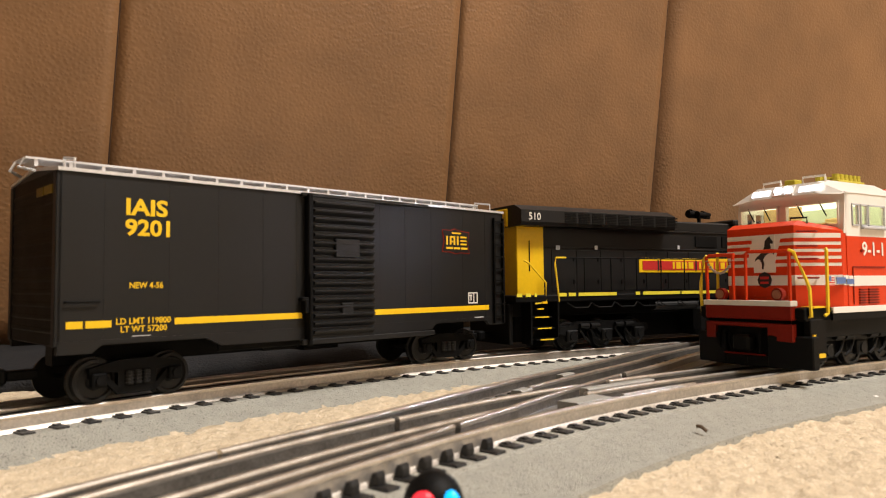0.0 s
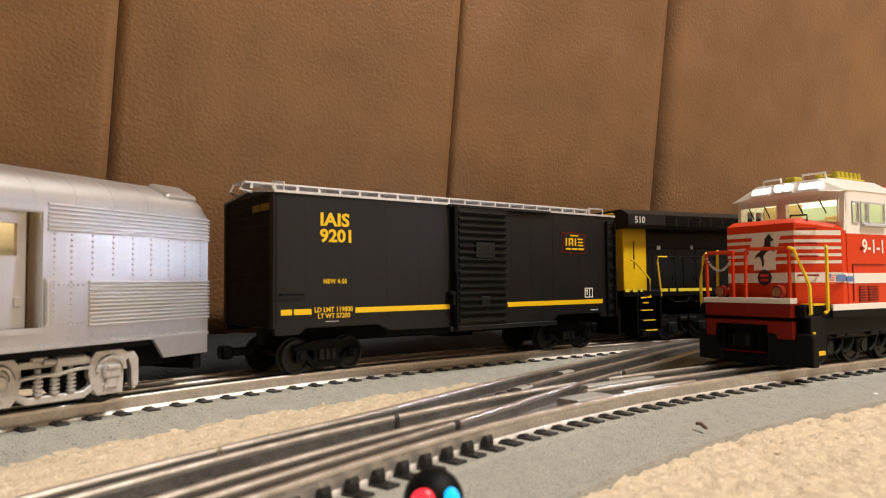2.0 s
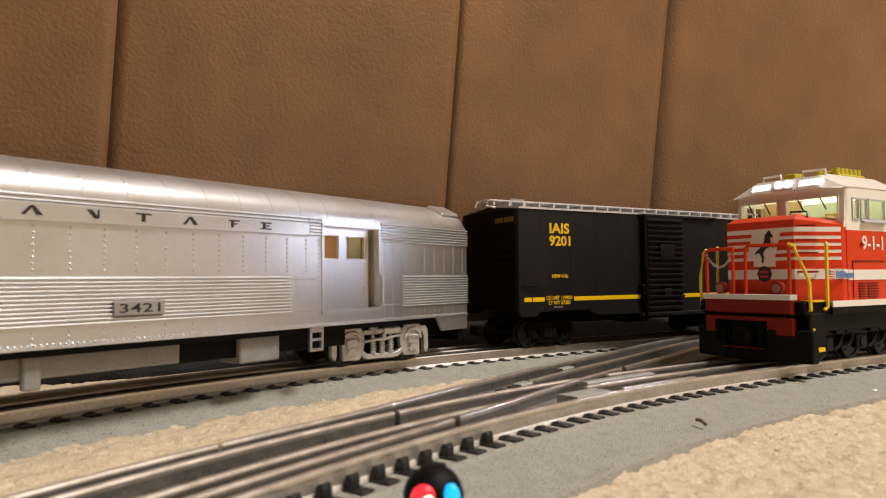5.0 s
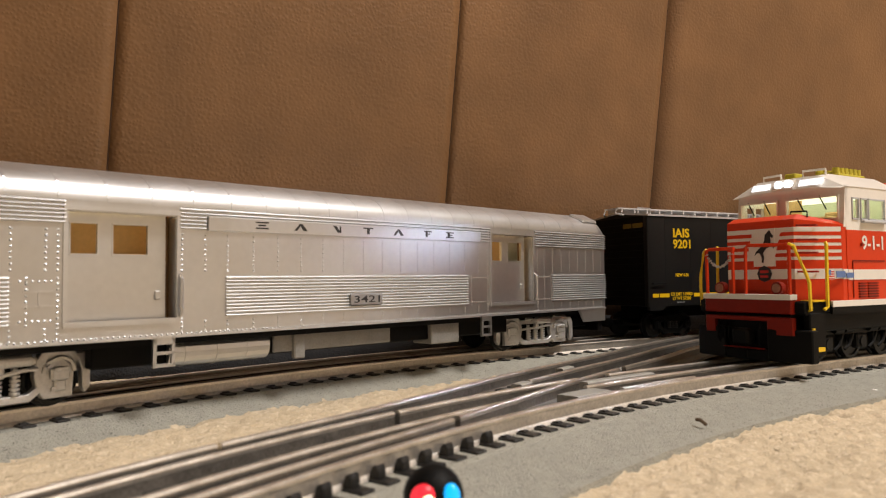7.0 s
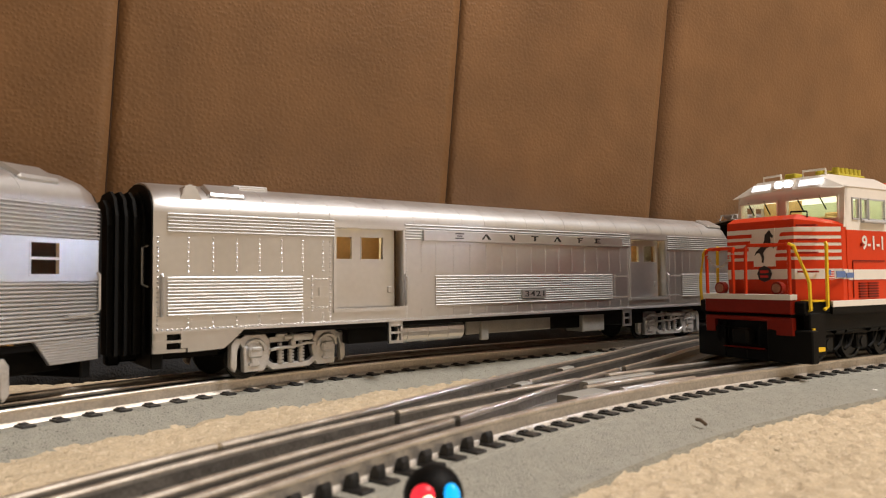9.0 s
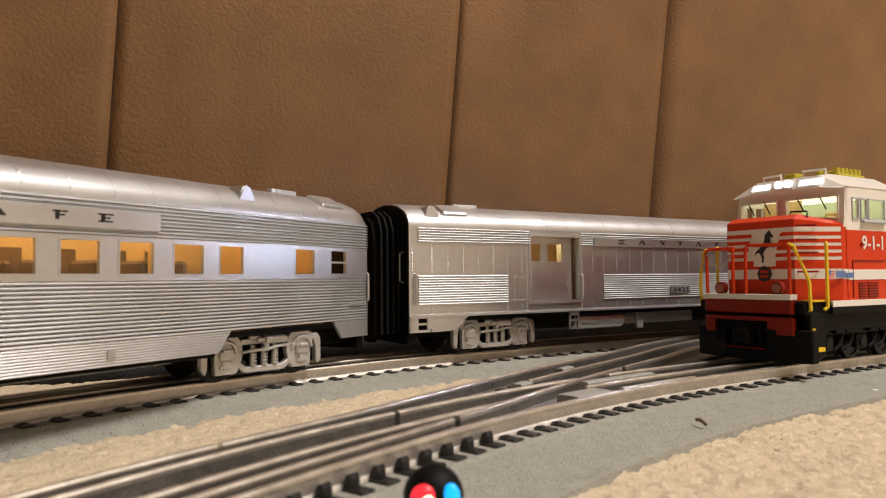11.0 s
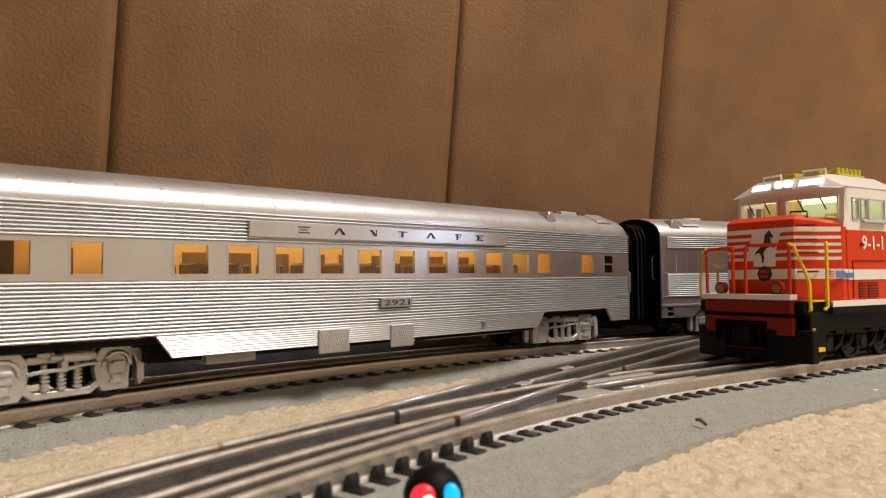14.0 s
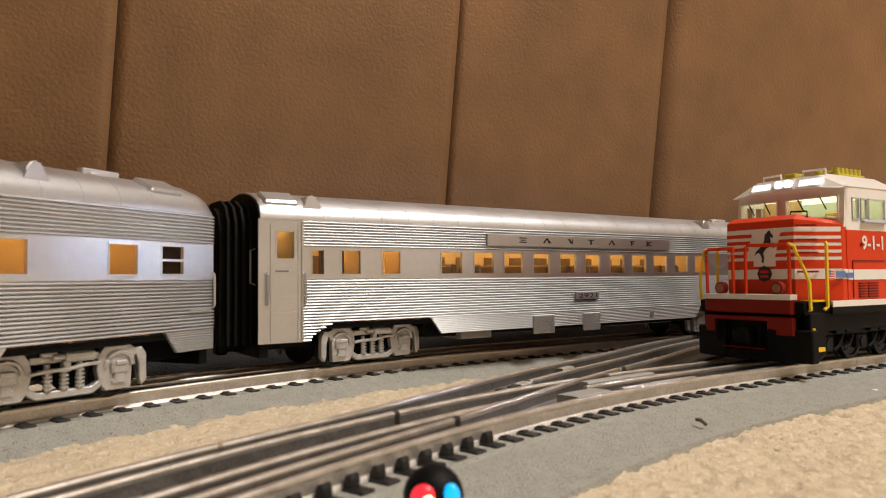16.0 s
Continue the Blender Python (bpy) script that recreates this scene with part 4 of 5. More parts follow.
    # interior: aisle wall, partitions and seats in silhouette
    for x in (-198, -160, -128, 112, 150, 186):
        part("partition", blocks((x - .8, x + .8, -30, 30 if x not in (-128, 112) else 8, 23.5, 76)), CABIN_WALL, ob, "tan interior wall")
    each("compartment_panel", [(-197, -191.5, -17, -16, 23.5, 76), (-183, -168.5, -17, -16, 23.5, 76), (-152, -147, -12, -11, 23.5, 60)], CABIN_DARK, ob, "dark brown compartment panel")
    part("aisle_wall", blocks((-217, 218, 22, 23, 23.5, 77)), CABIN_WALL, ob, "amber lit interior wall")
    each("inner_window", [(a + 2.5, b + .5, 21.4, 22.2, 50, 60.5) for a, b in wins], CABIN_DARK, ob)
    seat = blocks((-4, 6, -9, 9, 23.5, 34), bevel=1)
    block(seat, 4, 8, -9, 9, 30, 54.5, 1.2)
    me = part("coach_seat", seat, CABIN_DARK, ob, "brown coach seat")
    me.location = (-.108, -.019, 0)
    for i in range(12):
        for y in (-.019, .010):
            if i or y > 0:
                c = new("coach_seat", me.data)
                c.parent, c.location = ob, (-.108 + i * .0186, y, 0)
    return ob, [coach_truck(ob, x) for x in (-158, 157.5)]


def baggage_car():
    ob = thing("baggage_car", "silver streamlined baggage car with riveted sides and sliding doors", "model baggage car", "streamlined passenger cars")
    doors = [(-132.8, -92.4), (99.4, 139)]
    for s in (-1, 1):
        y0, y1 = sorted((s * 31.0, s * 32.4))
        holes = [(a, b, 31.6, 72.4) for a, b in doors]
        band(ob, s, -221, 222, 24.2, 76.6, holes, SILVER_FLAT, "side_wall", "plain riveted silver side")
        for a, b in doors:
            xe = b - 2.4
            wn = [(a + 1.8, a + 12.2), (a + 17, a + 31.2)] if a < 0 else [(a + 1.6, a + 15.4), (a + 20.4, a + 34.2)]
            d = band(ob, s, a - 1, xe, 31, 73, [(p, q, 56.6, 68.8) for p, q in wn], SILVER_FLAT, "sliding_door", "plain silver sliding door with two windows", (26.4, 27.6))
            for p, q in wn:
                f = part("window_frame", blocks((p, p + .5, *sorted((s * 26.2, s * 27.9)), 56.6, 68.8), (q - .5, q, *sorted((s * 26.2, s * 27.9)), 56.6, 68.8), (p, q, *sorted((s * 26.2, s * 27.9)), 56.4, 57.0), (p, q, *sorted((s * 26.2, s * 27.9)), 68.4, 69)), SILVER, d)
            part("door_latch", blocks((xe - 4.5, xe - 2, *sorted((s * 27.6, s * 28.4)), 39, 42.5), bevel=.3), SILVER_FLAT, d)
            part("door_surround", blocks((a - 1.6, a, *sorted((s * 32.2, s * 33.2)), 29.6, 74.4), (b, b + 1.6, *sorted((s * 32.2, s * 33.2)), 29.6, 74.4), (a - 1.6, b + 1.6, *sorted((s * 32.2, s * 33.6)), 72.8, 74.6),
                                         (a - 1.6, b + 1.6, *sorted((s * 31, s * 33.8)), 29.6, 31.6)), SILVER, ob)
            bm = tube(bmesh.new(), [(b + 1.4, s * 33, 32), (b + 1.4, s * 34.6, 33.5), (b + 1.4, s * 34.6, 47.5), (b + 1.4, s * 33, 49)], .7)
            part("handrail", bm, SILVER_FLAT, ob)
            part("door_jamb", blocks((b - .2, b + 1, *sorted((s * 25.6, s * 32.4)), 31.6, 72.4)), SILVER_FLAT, ob)
            part("door_jamb", blocks((a - 1, a + .2, *sorted((s * 25.6, s * 32.4)), 31.6, 72.4)), SILVER_FLAT, ob)
            part("doorway_wall", blocks((a - 4, xe - 2, *sorted((s * 14, s * 15)), 24, 76)), CABIN_WALL, ob, "tan interior wall behind the door")
            # dark sheet added so that the gap beside the door looks shaded
            part("doorway_shade", blocks((xe - 1, b + 14, *sorted((s * 23, s * 24)), 24, 76)), CABIN_DARK, ob, "added dark sheet that shades the door gap")
        for x0, x1, z0, z1, n in ((-215, -133.8, 67.6, 76.6, 6), (-91, -80, 67.4, 76.4, 6), (89.6, 97.8, 67.4, 76.4, 6), (141, 222, 66, 76.6, 7), (-215, -151.4, 30.8, 48.5, 12), (-71, 78.4, 31.0, 48.4, 12), (158.4, 222, 30.8, 48.4, 12), (-80, 89, 73.4, 76.6, 2)):
            part("fluted_panel", flutes(bmesh.new(), x0, x1, z0, z1, n, 32.5, 1.25, s), SILVER, ob, "silver fluted panel")
        bm = bmesh.new()                # rivets in columns and along the sill
        def rivet(x, z):
            y = s * 32.5
            v = [bm.verts.new((x + a, y, z + b)) for a, b in ((-.45, -.45), (.45, -.45), (.45, .45), (-.45, .45))] + [bm.verts.new((x, y + s * .6, z))]
            for k in range(4):
                bm.faces.new((v[k], v[(k + 1) % 4], v[4]))
        cols = [-219] + [-206 + 11 * k for k in range(7)] + [-136, -90, -80] + [-70 + 12.2 * k for k in range(13)] + [88, 96, 144, 151] + [160 + 9.5 * k for k in range(7)]
        for x in cols:
            for j in range(8):
                rivet(x, 50.6 + j * 2.1)
            for j in range(3):
                rivet(x, 25.6 + j * 1.9)
        for x in (-219, -136, -90, -146, 82, 96, 144, 151):
            for j in range(9):
                rivet(x, 31 + j * 2.1)
        for i in range(215):
            rivet(-219 + i * 2.05, 25.0)
        for z in (46.6, 32.4):
            for x in [-148 + 2 * k for k in range(6)] + [80 + 2 * k for k in range(8)] + [142 + 2 * k for k in range(8)]:
                rivet(x, z)
        tagged(part("rivets", bm, SILVER, ob), kind="stuff")
        part("sill_strip", blocks((-221, 222, *sorted((s * 32.2, s * 33.2)), 23.6, 24.6)), SILVER, ob)
        for e, q in ((-1, [(-221, 24), (-180, 24), (-186, 18.6), (-190, 15.4), (-206, 14.8), (-206, 16.6), (-209, 16.6), (-209, 23), (-215, 23), (-215, 16), (-221, 16)]), (1, [(222, 24), (190, 24), (196, 15.2), (222, 15.2)])):
            bm = bmesh.new()
            prism(bm, q, y0, y1, "y")
            part("skirt", bm, SILVER_FLAT, ob)
        part("handrail", tube(bmesh.new(), [(-217.4, s * 32.6, 31), (-217.4, s * 34.4, 32), (-217.4, s * 34.4, 48), (-217.4, s * 32.6, 49)], .7), SILVER_FLAT, ob)
        part("end_step", blocks((-221, -207, *sorted((s * 31.4, s * 32.6)), 15.0, 16.4), (-221, -207, *sorted((s * 31.4, s * 32.6)), 19.2, 20.4), (-221, -219.6, y0, y1, 15, 24)), SILVER_FLAT, ob)
        for x in (-97, 95):
            part("side_step", blocks((x - 4.4, x - 3, y0, y1, 12.6, 24), (x + 3, x + 4.4, y0, y1, 12.6, 24), (x - 4.4, x + 4.4, y0, y1, 12, 13.4), (x - 4.4, x + 4.4, y0, y1, 17, 18.2), (x - 4.4, x + 4.4, y0, y1, 21, 24)), SILVER_FLAT, ob)
        part("hatch_outline", blocks((-147, -137, *sorted((s * 32.4, s * 32.9)), 37.4, 38), (-147, -137, *sorted((s * 32.4, s * 32.9)), 42.6, 43.2), (-142.3, -141.7, *sorted((s * 32.4, s * 32.9)), 37.4, 43)), SILVER, ob)
    name_board(ob, -79.5, 89.0, 67.2, 73.2, LETTERS)
    plate_number(ob, "3421", -6.3, 13.9, 33.8, 39.2)
    bm = bmesh.new()
    disc(bm, (-70, -22, 17), 6.2, 46, "x", 18)
    for x in (-86, -72, -58):
        disc(bm, (x, -22, 17), 6.5, .8, "x", 18)
    part("air_tank", bm, SILVER_FLAT, ob, "grey underfloor tank", smooth=False)
    part("equipment_box", blocks((-44, 26, -26, -12, 13, 22), (-34, -28, -28, -25, 9.5, 24), (54, 76, -28, -12, 9.8, 22), (26, 54, -20, 20, 13, 22), (-60, 40, 10, 24, 13, 22), bevel=.6), EQUIPMENT, ob, "grey underfloor equipment")
    part("centre_sill", blocks((-120, 120, -4, 4, 14, 22)), BLACK_PART, ob)
    car_shell(ob, (("vent", -204.5), ("hatch", -187.5), ("grab", -170.5), ("hatch", 209)))
    return ob, [coach_truck(ob, x) for x in (-157, 157)]


# ---------------------------------------------------------------- black freight locomotive at the head of the train
def black_engine():
    ob = thing("diesel_locomotive", "black diesel locomotive with yellow rear end and yellow sill stripe", "model locomotive", "model locomotives")
    part("frame_deck", blocks((-238, 225, -31, 31, 34, 38.5), (-238, 225, -20, 20, 24, 34), bevel=.5), BLACK_PART, ob)
    bm = bmesh.new()
    prism(bm, [(-19.5, 38), (-19.5, 86), (19.5, 86), (19.5, 38)], -228, 120)
    part("long_hood", bm, BLACK_BODY, ob, "black long hood")
    bm = bmesh.new()
    prism(bm, [(-29.5, 85.5), (-30.5, 88), (-30.5, 96), (-22, 100), (22, 100), (30.5, 96), (30.5, 88), (29.5, 85.5)], -232, -92)
    part("radiator_wing", bm, BLACK_BODY, ob, "overhanging black radiator section")
    part("hood_top", blocks((-92, 112, -19.5, 19.5, 85.5, 94), (-20, 60, -24, 24, 92, 97), bevel=1.2), BLACK_BODY, ob)
    bm = bmesh.new()
    prism(bm, [(112, 38), (112, 95), (118, 98), (158, 98), (164, 92), (166, 76), (205, 72), (210, 66), (210, 38)], -30.5, 30.5, "y")
    part("cab", bm, BLACK_BODY, ob, "black cab and short nose")
    part("rear_panel", blocks((-229.2, -227.6, -19.9, 19.9, 38, 96), (-229, -207, -20.2, -19.4, 38.5, 86), (-229, -207, 19.4, 20.2, 38.5, 86), bevel=.2), YELLOW, ob, "yellow painted rear end of the hood")
    part("rear_lamp_panel", blocks((-233.4, -231, -14, 14, 85.5, 98), bevel=.6), YELLOW, ob)
    bm = bmesh.new()
    for z in (88.5, 94):
        disc(bm, (-233.8, -6, z), 2.4, 1.4, "x", 14)
    part("rear_lamp", bm, BLACK_PART, ob)
    lettering("road_number", "510", -226, -216.4, 89.2, 94.2, -30.7, ob, WHITE, bold=.01)
    part("door_handle", blocks((-219.4, -218.8, -20.7, -20, 55, 76)), BLACK_PART, ob)
    # hood doors, latches and grilles
    each("hood_door", [(-200 + 22 * k, -179.5 + 22 * k, -20.0, -19.3, 41, 70) for k in range(13)], BLACK_BODY, ob, bevel=.2)
    bm = bmesh.new()
    for k in range(9):
        for j in range(7):
            block(bm, -196 + 12 * k, -186 + 12 * k, -30.9, -30.4, 87.6 + j * 1.15, 88.2 + j * 1.15)
    part("radiator_louvre", bm, BLACK_PART, ob)
    part("hood_sticker", blocks((-196.5, -193, -20.6, -20, 70, 73), (-162, -159.4, -20.6, -20, 70.5, 73.5), (-80, -77.6, -20.6, -20, 72, 75), bevel=.1), GREY_INK, ob)
    each("door_latch", [(-181.5 + 22 * k, -180.2 + 22 * k, -20.5, -19.8, z, z + 3) for k in range(13) for z in (46, 62)], BLACK_PART, ob, bevel=.15)
    each("hood_grille", [(-60 + 30 * k, -36 + 30 * k, -20.3, -19.3, 74, 83) for k in range(4)], BLACK_PART, ob, bevel=.2)
    part("hood_strake", blocks((-205, 112, -20.4, -19.4, 71.4, 72.2), (-205, 112, -20.6, -19.4, 85.0, 86.2), bevel=.15), BLACK_BODY, ob)
    part("air_tank", disc(bmesh.new(), (-92, -27, 29.5), 3.6, 44, "x", 16), BLACK_BODY, ob, "black air tank under the sill")
    for k in range(6):
        part("sill_pipe", tube(bmesh.new(), [(-196 + 21 * k, -31.4, 33), (-190 + 21 * k, -31.8, 29.6), (-178 + 21 * k, -31.8, 29.6), (-175 + 21 * k, -31.4, 33)], .45), TRUCK_DARK, ob)
    part("exhaust_stack", blocks((-86, -74, -6, 6, 93, 98.6), bevel=1), BLACK_PART, ob)
    bm = bmesh.new()
    for x, y, z in ((-50, -8, 102), (-42, -3, 103.6), (-34, -8, 102), (-44, -12, 101)):
        disc(bm, (x, y, z), 3.0, 9, "x", 12, r2=1.6)
    disc(bm, (-42, -8, 98), 1.6, 10, "z", 8)
    disc(bm, (-42, -8, 99.6), 1.2, 24, "x", 8)
    part("air_horn", bm, BLACK_PART, ob, "cluster of black air horns")
    # red panel with yellow outline; its name is drawn as bars
    p = part("name_panel", blocks((-120, 40, -20.6, -20, 54.0, 65.0), bevel=.2), YELLOW, ob, "red name panel with yellow outline")
    part("panel_field", blocks((-116.6, 38.6, -20.9, -20.3, 56.0, 62.8)), RED_INK, p)
    for i, (x, w) in enumerate([(-85, 2.2), (-80, 5), (-73.5, 6), (-66.5, 5.5), (-56.5, 2.2), (-51, 5), (-44, 5), (-37.5, 4), (-31, 5), (-24, 5), (-17, 5), (-10, 5), (-3, 5)]):
        part("letter_bar", blocks((x - w / 2, x + w / 2, -21.1, -20.8, 56.8, 62.0), bevel=.15), YELLOW, p)
    part("panel_gap", blocks((-101.5, -100, -21.1, -20.8, 55.4, 63.4), (-61.6, -60.2, -21.1, -20.8, 55.4, 63.4)), BLACK_INK, p)
    for a, b in ((-237, -233), (-230, -226), (-223, -221), (-203, -196.5), (-194.5, -188.5), (-186, -152), (-134, -130), (-127, -90), (-88.5, -68), (-66, 60)):
        part("sill_stripe", blocks((a, b, -31.5, -31, 37.6, 39.9)), PALE_YELLOW, ob, "broken yellow sill stripe")
    bm = bmesh.new()
    tube(bm, [(-229, -28, 62), (-226, -30, 60), (-213, -30.6, 47), (-213, -30.6, 33.5), (-222, -30.6, 33)], .65)
    part("handrail", bm, YELLOW_RAIL, ob, "bent yellow handrail")
    bm = bmesh.new()
    tube(bm, [(-196, -30.6, 64), (-204.5, -30.6, 64), (-205.2, -30.6, 60), (-203, -30.6, 42), (-202.4, -30.6, 34)], .65)
    part("handrail", bm, YELLOW_RAIL, ob, "bent yellow handrail")
    bm = bmesh.new()
    tube(bm, [(-196, -30.6, 64), (-60, -30.6, 64)], .45)
    for k in range(7):
        tube(bm, [(-180 + 24 * k, -30.6, 64), (-180 + 24 * k, -30.6, 38)], .5)
    part("handrail_post", bm, BLACK_PART, ob)
    for j, z in enumerate((9, 16.5, 24)):
        st = part("step", blocks((-222 + j * -2.0, -205 - j * 2.0, -31.5, -22, z - .5, z + .5)), BLACK_PART, ob)
        part("step_edge", blocks((-219 + j * -2, -208 - j * 2, -32, -31.4, z - .4, z + .4)), YELLOW_RAIL, st, "yellow step edge")
    each("step_well", [(-226, -224.6, -31, -20, 6, 34), (-204, -202.6, -31, -20, 10, 34)], BLACK_PART, ob)
    part("sill_hook", blocks((-221, -216, -32, -31, 29, 30), (-217, -213, -32, -31, 33, 34.4)), YELLOW, ob)
    part("fuel_tank", blocks((-70, 80, -29, 29, 6, 30), bevel=4), BLACK_PART, ob)
    part("underframe", blocks((-226, 222, -11, 11, 6, 26), bevel=1), BLACK_PART, ob)
    part("rear_plow", blocks((-240, -237, -26, 26, 6, 33), bevel=.5), BLACK_PART, ob)
    coupler(ob, -238, -1)
    return ob, [engine_truck(ob, x, TRUCK_DARK) for x in (-158, 150)]


TRUCK_DARK = mat("dusty_black_casting", (.005, .0049, .0048), .5, 0, vary=.3, scale=120, spec=.2)


# ---------------------------------------------------------------- parked red and white locomotive
def red_engine():
    ob = thing("diesel_locomotive", "parked red and white diesel locomotive with lit headlights", "model locomotive", "model locomotives")
    x, y, h = rail_way(.12, INNER)
    ob.matrix_world = pose(x, y, RAIL, 0, 0, math.degrees(h) + 180)
    # front plate, deck and plow
    part("deck", blocks((-400, 48, -31, 31, 27, 32.6), bevel=.4), BLACK_PART, ob)
    part("side_sill", blocks((-400, 25, 31, 32.2, 26, 31.2)), BLACK_PART, ob)
    part("sill_stripe", blocks((-400, 25, 31.2, 32.6, 29.6, 32.8), (-400, 25, -32.6, -31.2, 29.6, 32.8), bevel=.15), WHITE, ob, "white stripe along the side sill")
    # plate and beam take the red darkened for the shade under the deck
    part("front_plate", blocks((46, 51, -25.5, 26, 26.4, 34), bevel=.6), DARK_AND_SHADED_RED, ob, "red front end plate with shade in its colour")
    part("front_stripe", blocks((46, 52, -25.8, 26.3, 33.6, 36.4), bevel=.2), WHITE, ob, "white stripe on the front plate")
    # last block is black backing, added to darken the gaps between the wheels
    part("beam_and_backing", blocks((38, 48, -24, 24, 8, 26), (-400, 40, -29, 29, 17, 27), (-400, 36, -17, 17, 3.5, 18), bevel=.6), BLACK_PART, ob)
    part("beam_face", blocks((47, 50.4, -25.5, 26, 22.4, 24.6), (47, 50.4, -25.5, -19.5, 15.5, 23), (47, 50.4, 12, 26, 15.5, 23), (50.5, 51.4, -14, 11, 7.6, 8.4), bevel=.3), DARK_AND_SHADED_RED, ob, "red coupler beam with shade in its colour")
    for s in (-1, 1):
        bm = bmesh.new()
        prism(bm, [(46, s * 12), (51.5, s * 12.5), (46.5, s * 34), (41, s * 34)], 1.8, 18.5, "z")
        bmesh.ops.bevel(bm, geom=bm.edges[:], offset=.6, segments=1, affect="EDGES")
        block(bm, 47, 51, 0, s * 12.6, 1.8, 7.4, .5)
        part("snow_plow", bm, BLACK_PART, ob, "black steel plow blade")
    bm = bmesh.new()
    block(bm, 46, 52, -3.4, 3.4, 10.5, 17.5, 1)
    block(bm, 50, 56, -5.5, 4.5, 9.5, 18.5, 1.4)
    part("coupler", bm, BLACK_PART, ob)
    bm = bmesh.new()
    for y in (-17, -14, -10, 8):
        tube(bm, [(49, y, 21), (51, y, 19), (51.5, y, 13), (50, y * .9, 9)], .7)
    part("air_hose", bm, BLACK_PART, ob)
    # short nose: narrow front face and swept flanks
    ring = [(37, -20), (37, 20), (13, 31.5), (8, 31.5), (8, -31.5), (13, -31.5)]
    bm = bmesh.new()
    A = [bm.verts.new((a, b, 32.6)) for a, b in ring]
    B = [bm.verts.new((a, b, 74.0 if abs(b) < 25 else 71.0)) for a, b in ring]
    C = [bm.verts.new((a - (5 if a > 9 else 0), b * .96, 76.6 if abs(b) < 25 else 72.4)) for a, b in ring]
    for P_, Q_ in ((A, B), (B, C)):
        for i in range(6):
            bm.faces.new((P_[i], P_[(i + 1) % 6], Q_[(i + 1) % 6], Q_[i]))
    bm.faces.new(A[::-1]); bm.faces.new(C)
    nose = part("nose", bm, RED, ob, "glossy red short nose")

    def wrap(name, z0, z1, ya, yb, material, d, label="", slant=0.0):
        """A strip that follows the nose's front face and swept flanks from ya to yb, standing d out."""
        fx = lambda y, g: (37 if abs(y) <= 20 else 37 - (abs(y) - 20) / 11.5 * 24) + g
        ys = sorted({ya, yb} | {y for y in (-20, 20) if min(ya, yb) < y < max(ya, yb)})
        bm = bmesh.new()
        lo, hi = [], []
        for i, y in enumerate(ys):
            sl = slant if y == ys[0] else 0
            lo.append((bm.verts.new((fx(y, d), y, z0)), bm.verts.new((fx(y, -.5), y, z0))))
            hi.append((bm.verts.new((fx(y + sl, d), y + sl, z1)), bm.verts.new((fx(y + sl, -.5), y + sl, z1))))
        for i in range(len(ys) - 1):
            for q in ((lo[i][0], lo[i + 1][0], hi[i + 1][0], hi[i][0]), (lo[i][1], hi[i][1], hi[i + 1][1], lo[i + 1][1]), (hi[i][0], hi[i + 1][0], hi[i + 1][1], hi[i][1]), (lo[i][0], lo[i][1], lo[i + 1][1], lo[i + 1][0])):
                bm.faces.new(q)
        for i in (0, -1):
            bm.faces.new((lo[i][0], hi[i][0], hi[i][1], lo[i][1]))
        return part(name, bm, material, nose, label)
    wrap("white_field", 53.4, 70.0, -31.3, 31.3, WHITE, .2, "white field with red stripes")
    for j, z in enumerate((66.6, 63.0, 59.5, 56.0)):
        wrap("red_stripe", z - .95, z + .95, 12.0 - 1.0 * j, 31.4, RED, .45, slant=.8)
        wrap("red_stripe", z - .95, z + .95, -31.4, -4.5 - 1.0 * j, RED, .45)
    wrap("white_band", 43.8, 48.9, -31.4, 31.4, WHITE, .25, "white band round the nose")
    part("white_band", blocks((8, 13.2, 31.3, 31.9, 43.6, 48.6)), WHITE, nose)
    part("nose_door", blocks((36.5, 37.12, -3.5, 9.5, 38, 72), bevel=.1), RED, nose, "nose door with its white panel")
    wrap("door_panel", 50.4, 70.0, -3.4, 9.4, WHITE, .6)
    # prancing emblem as one plain dark shape and a small shield below
    bm = bmesh.new()
    prism(bm, [(5.83, 68.55), (6.54, 69.09), (7.25, 67.82), (8.67, 66.01), (8.14, 65.1), (6.89, 65.64), (7.07, 63.83), (7.07, 62.38), (8.85, 62.56), (9.38, 61.29), (8.67, 59.65), (8.14, 60.74), (6.18, 60.38), (4.41, 59.65), (3.34, 58.57), (2.46, 57.3), (2.99, 55.12), (2.46, 52.21), (1.75, 52.39), (1.75, 55.12), (0.33, 57.48), (-1.27, 57.3), (-2.51, 56.21), (-1.62, 58.2), (0.5, 59.84), (2.28, 61.29), (3.52, 63.83), (3.88, 66.73)], 37.4, 38.0, "x")
    part("emblem", bm, BLACK_INK, nose, "dark emblem on the nose")
    bm = disc(bmesh.new(), (37.7, 3.0, 46.6), 4.2, .6, "x", 8)
    part("shield", bm, BLACK_INK, nose)
    part("shield_bars", blocks((37.9, 38.3, .6, 5.6, 47.0, 48.4), (37.9, 38.3, .8, 5.4, 44.6, 45.8)), RED_INK, nose)
    bm = bmesh.new()
    for s in (-1, 1):
        dl = part("ditch_light", disc(bmesh.new(), (47.2, s * 17.0, 39.4), 3.2, 3.4, "x", 16), DARK_AND_SHADED_RED, ob, "unlit round ditch light")
        part("lens", disc(bmesh.new(), (49.1, s * 17.0, 39.4), 2.3, .6, "x", 16), LENS_DULL, dl)
    # cab
    W = 31.8
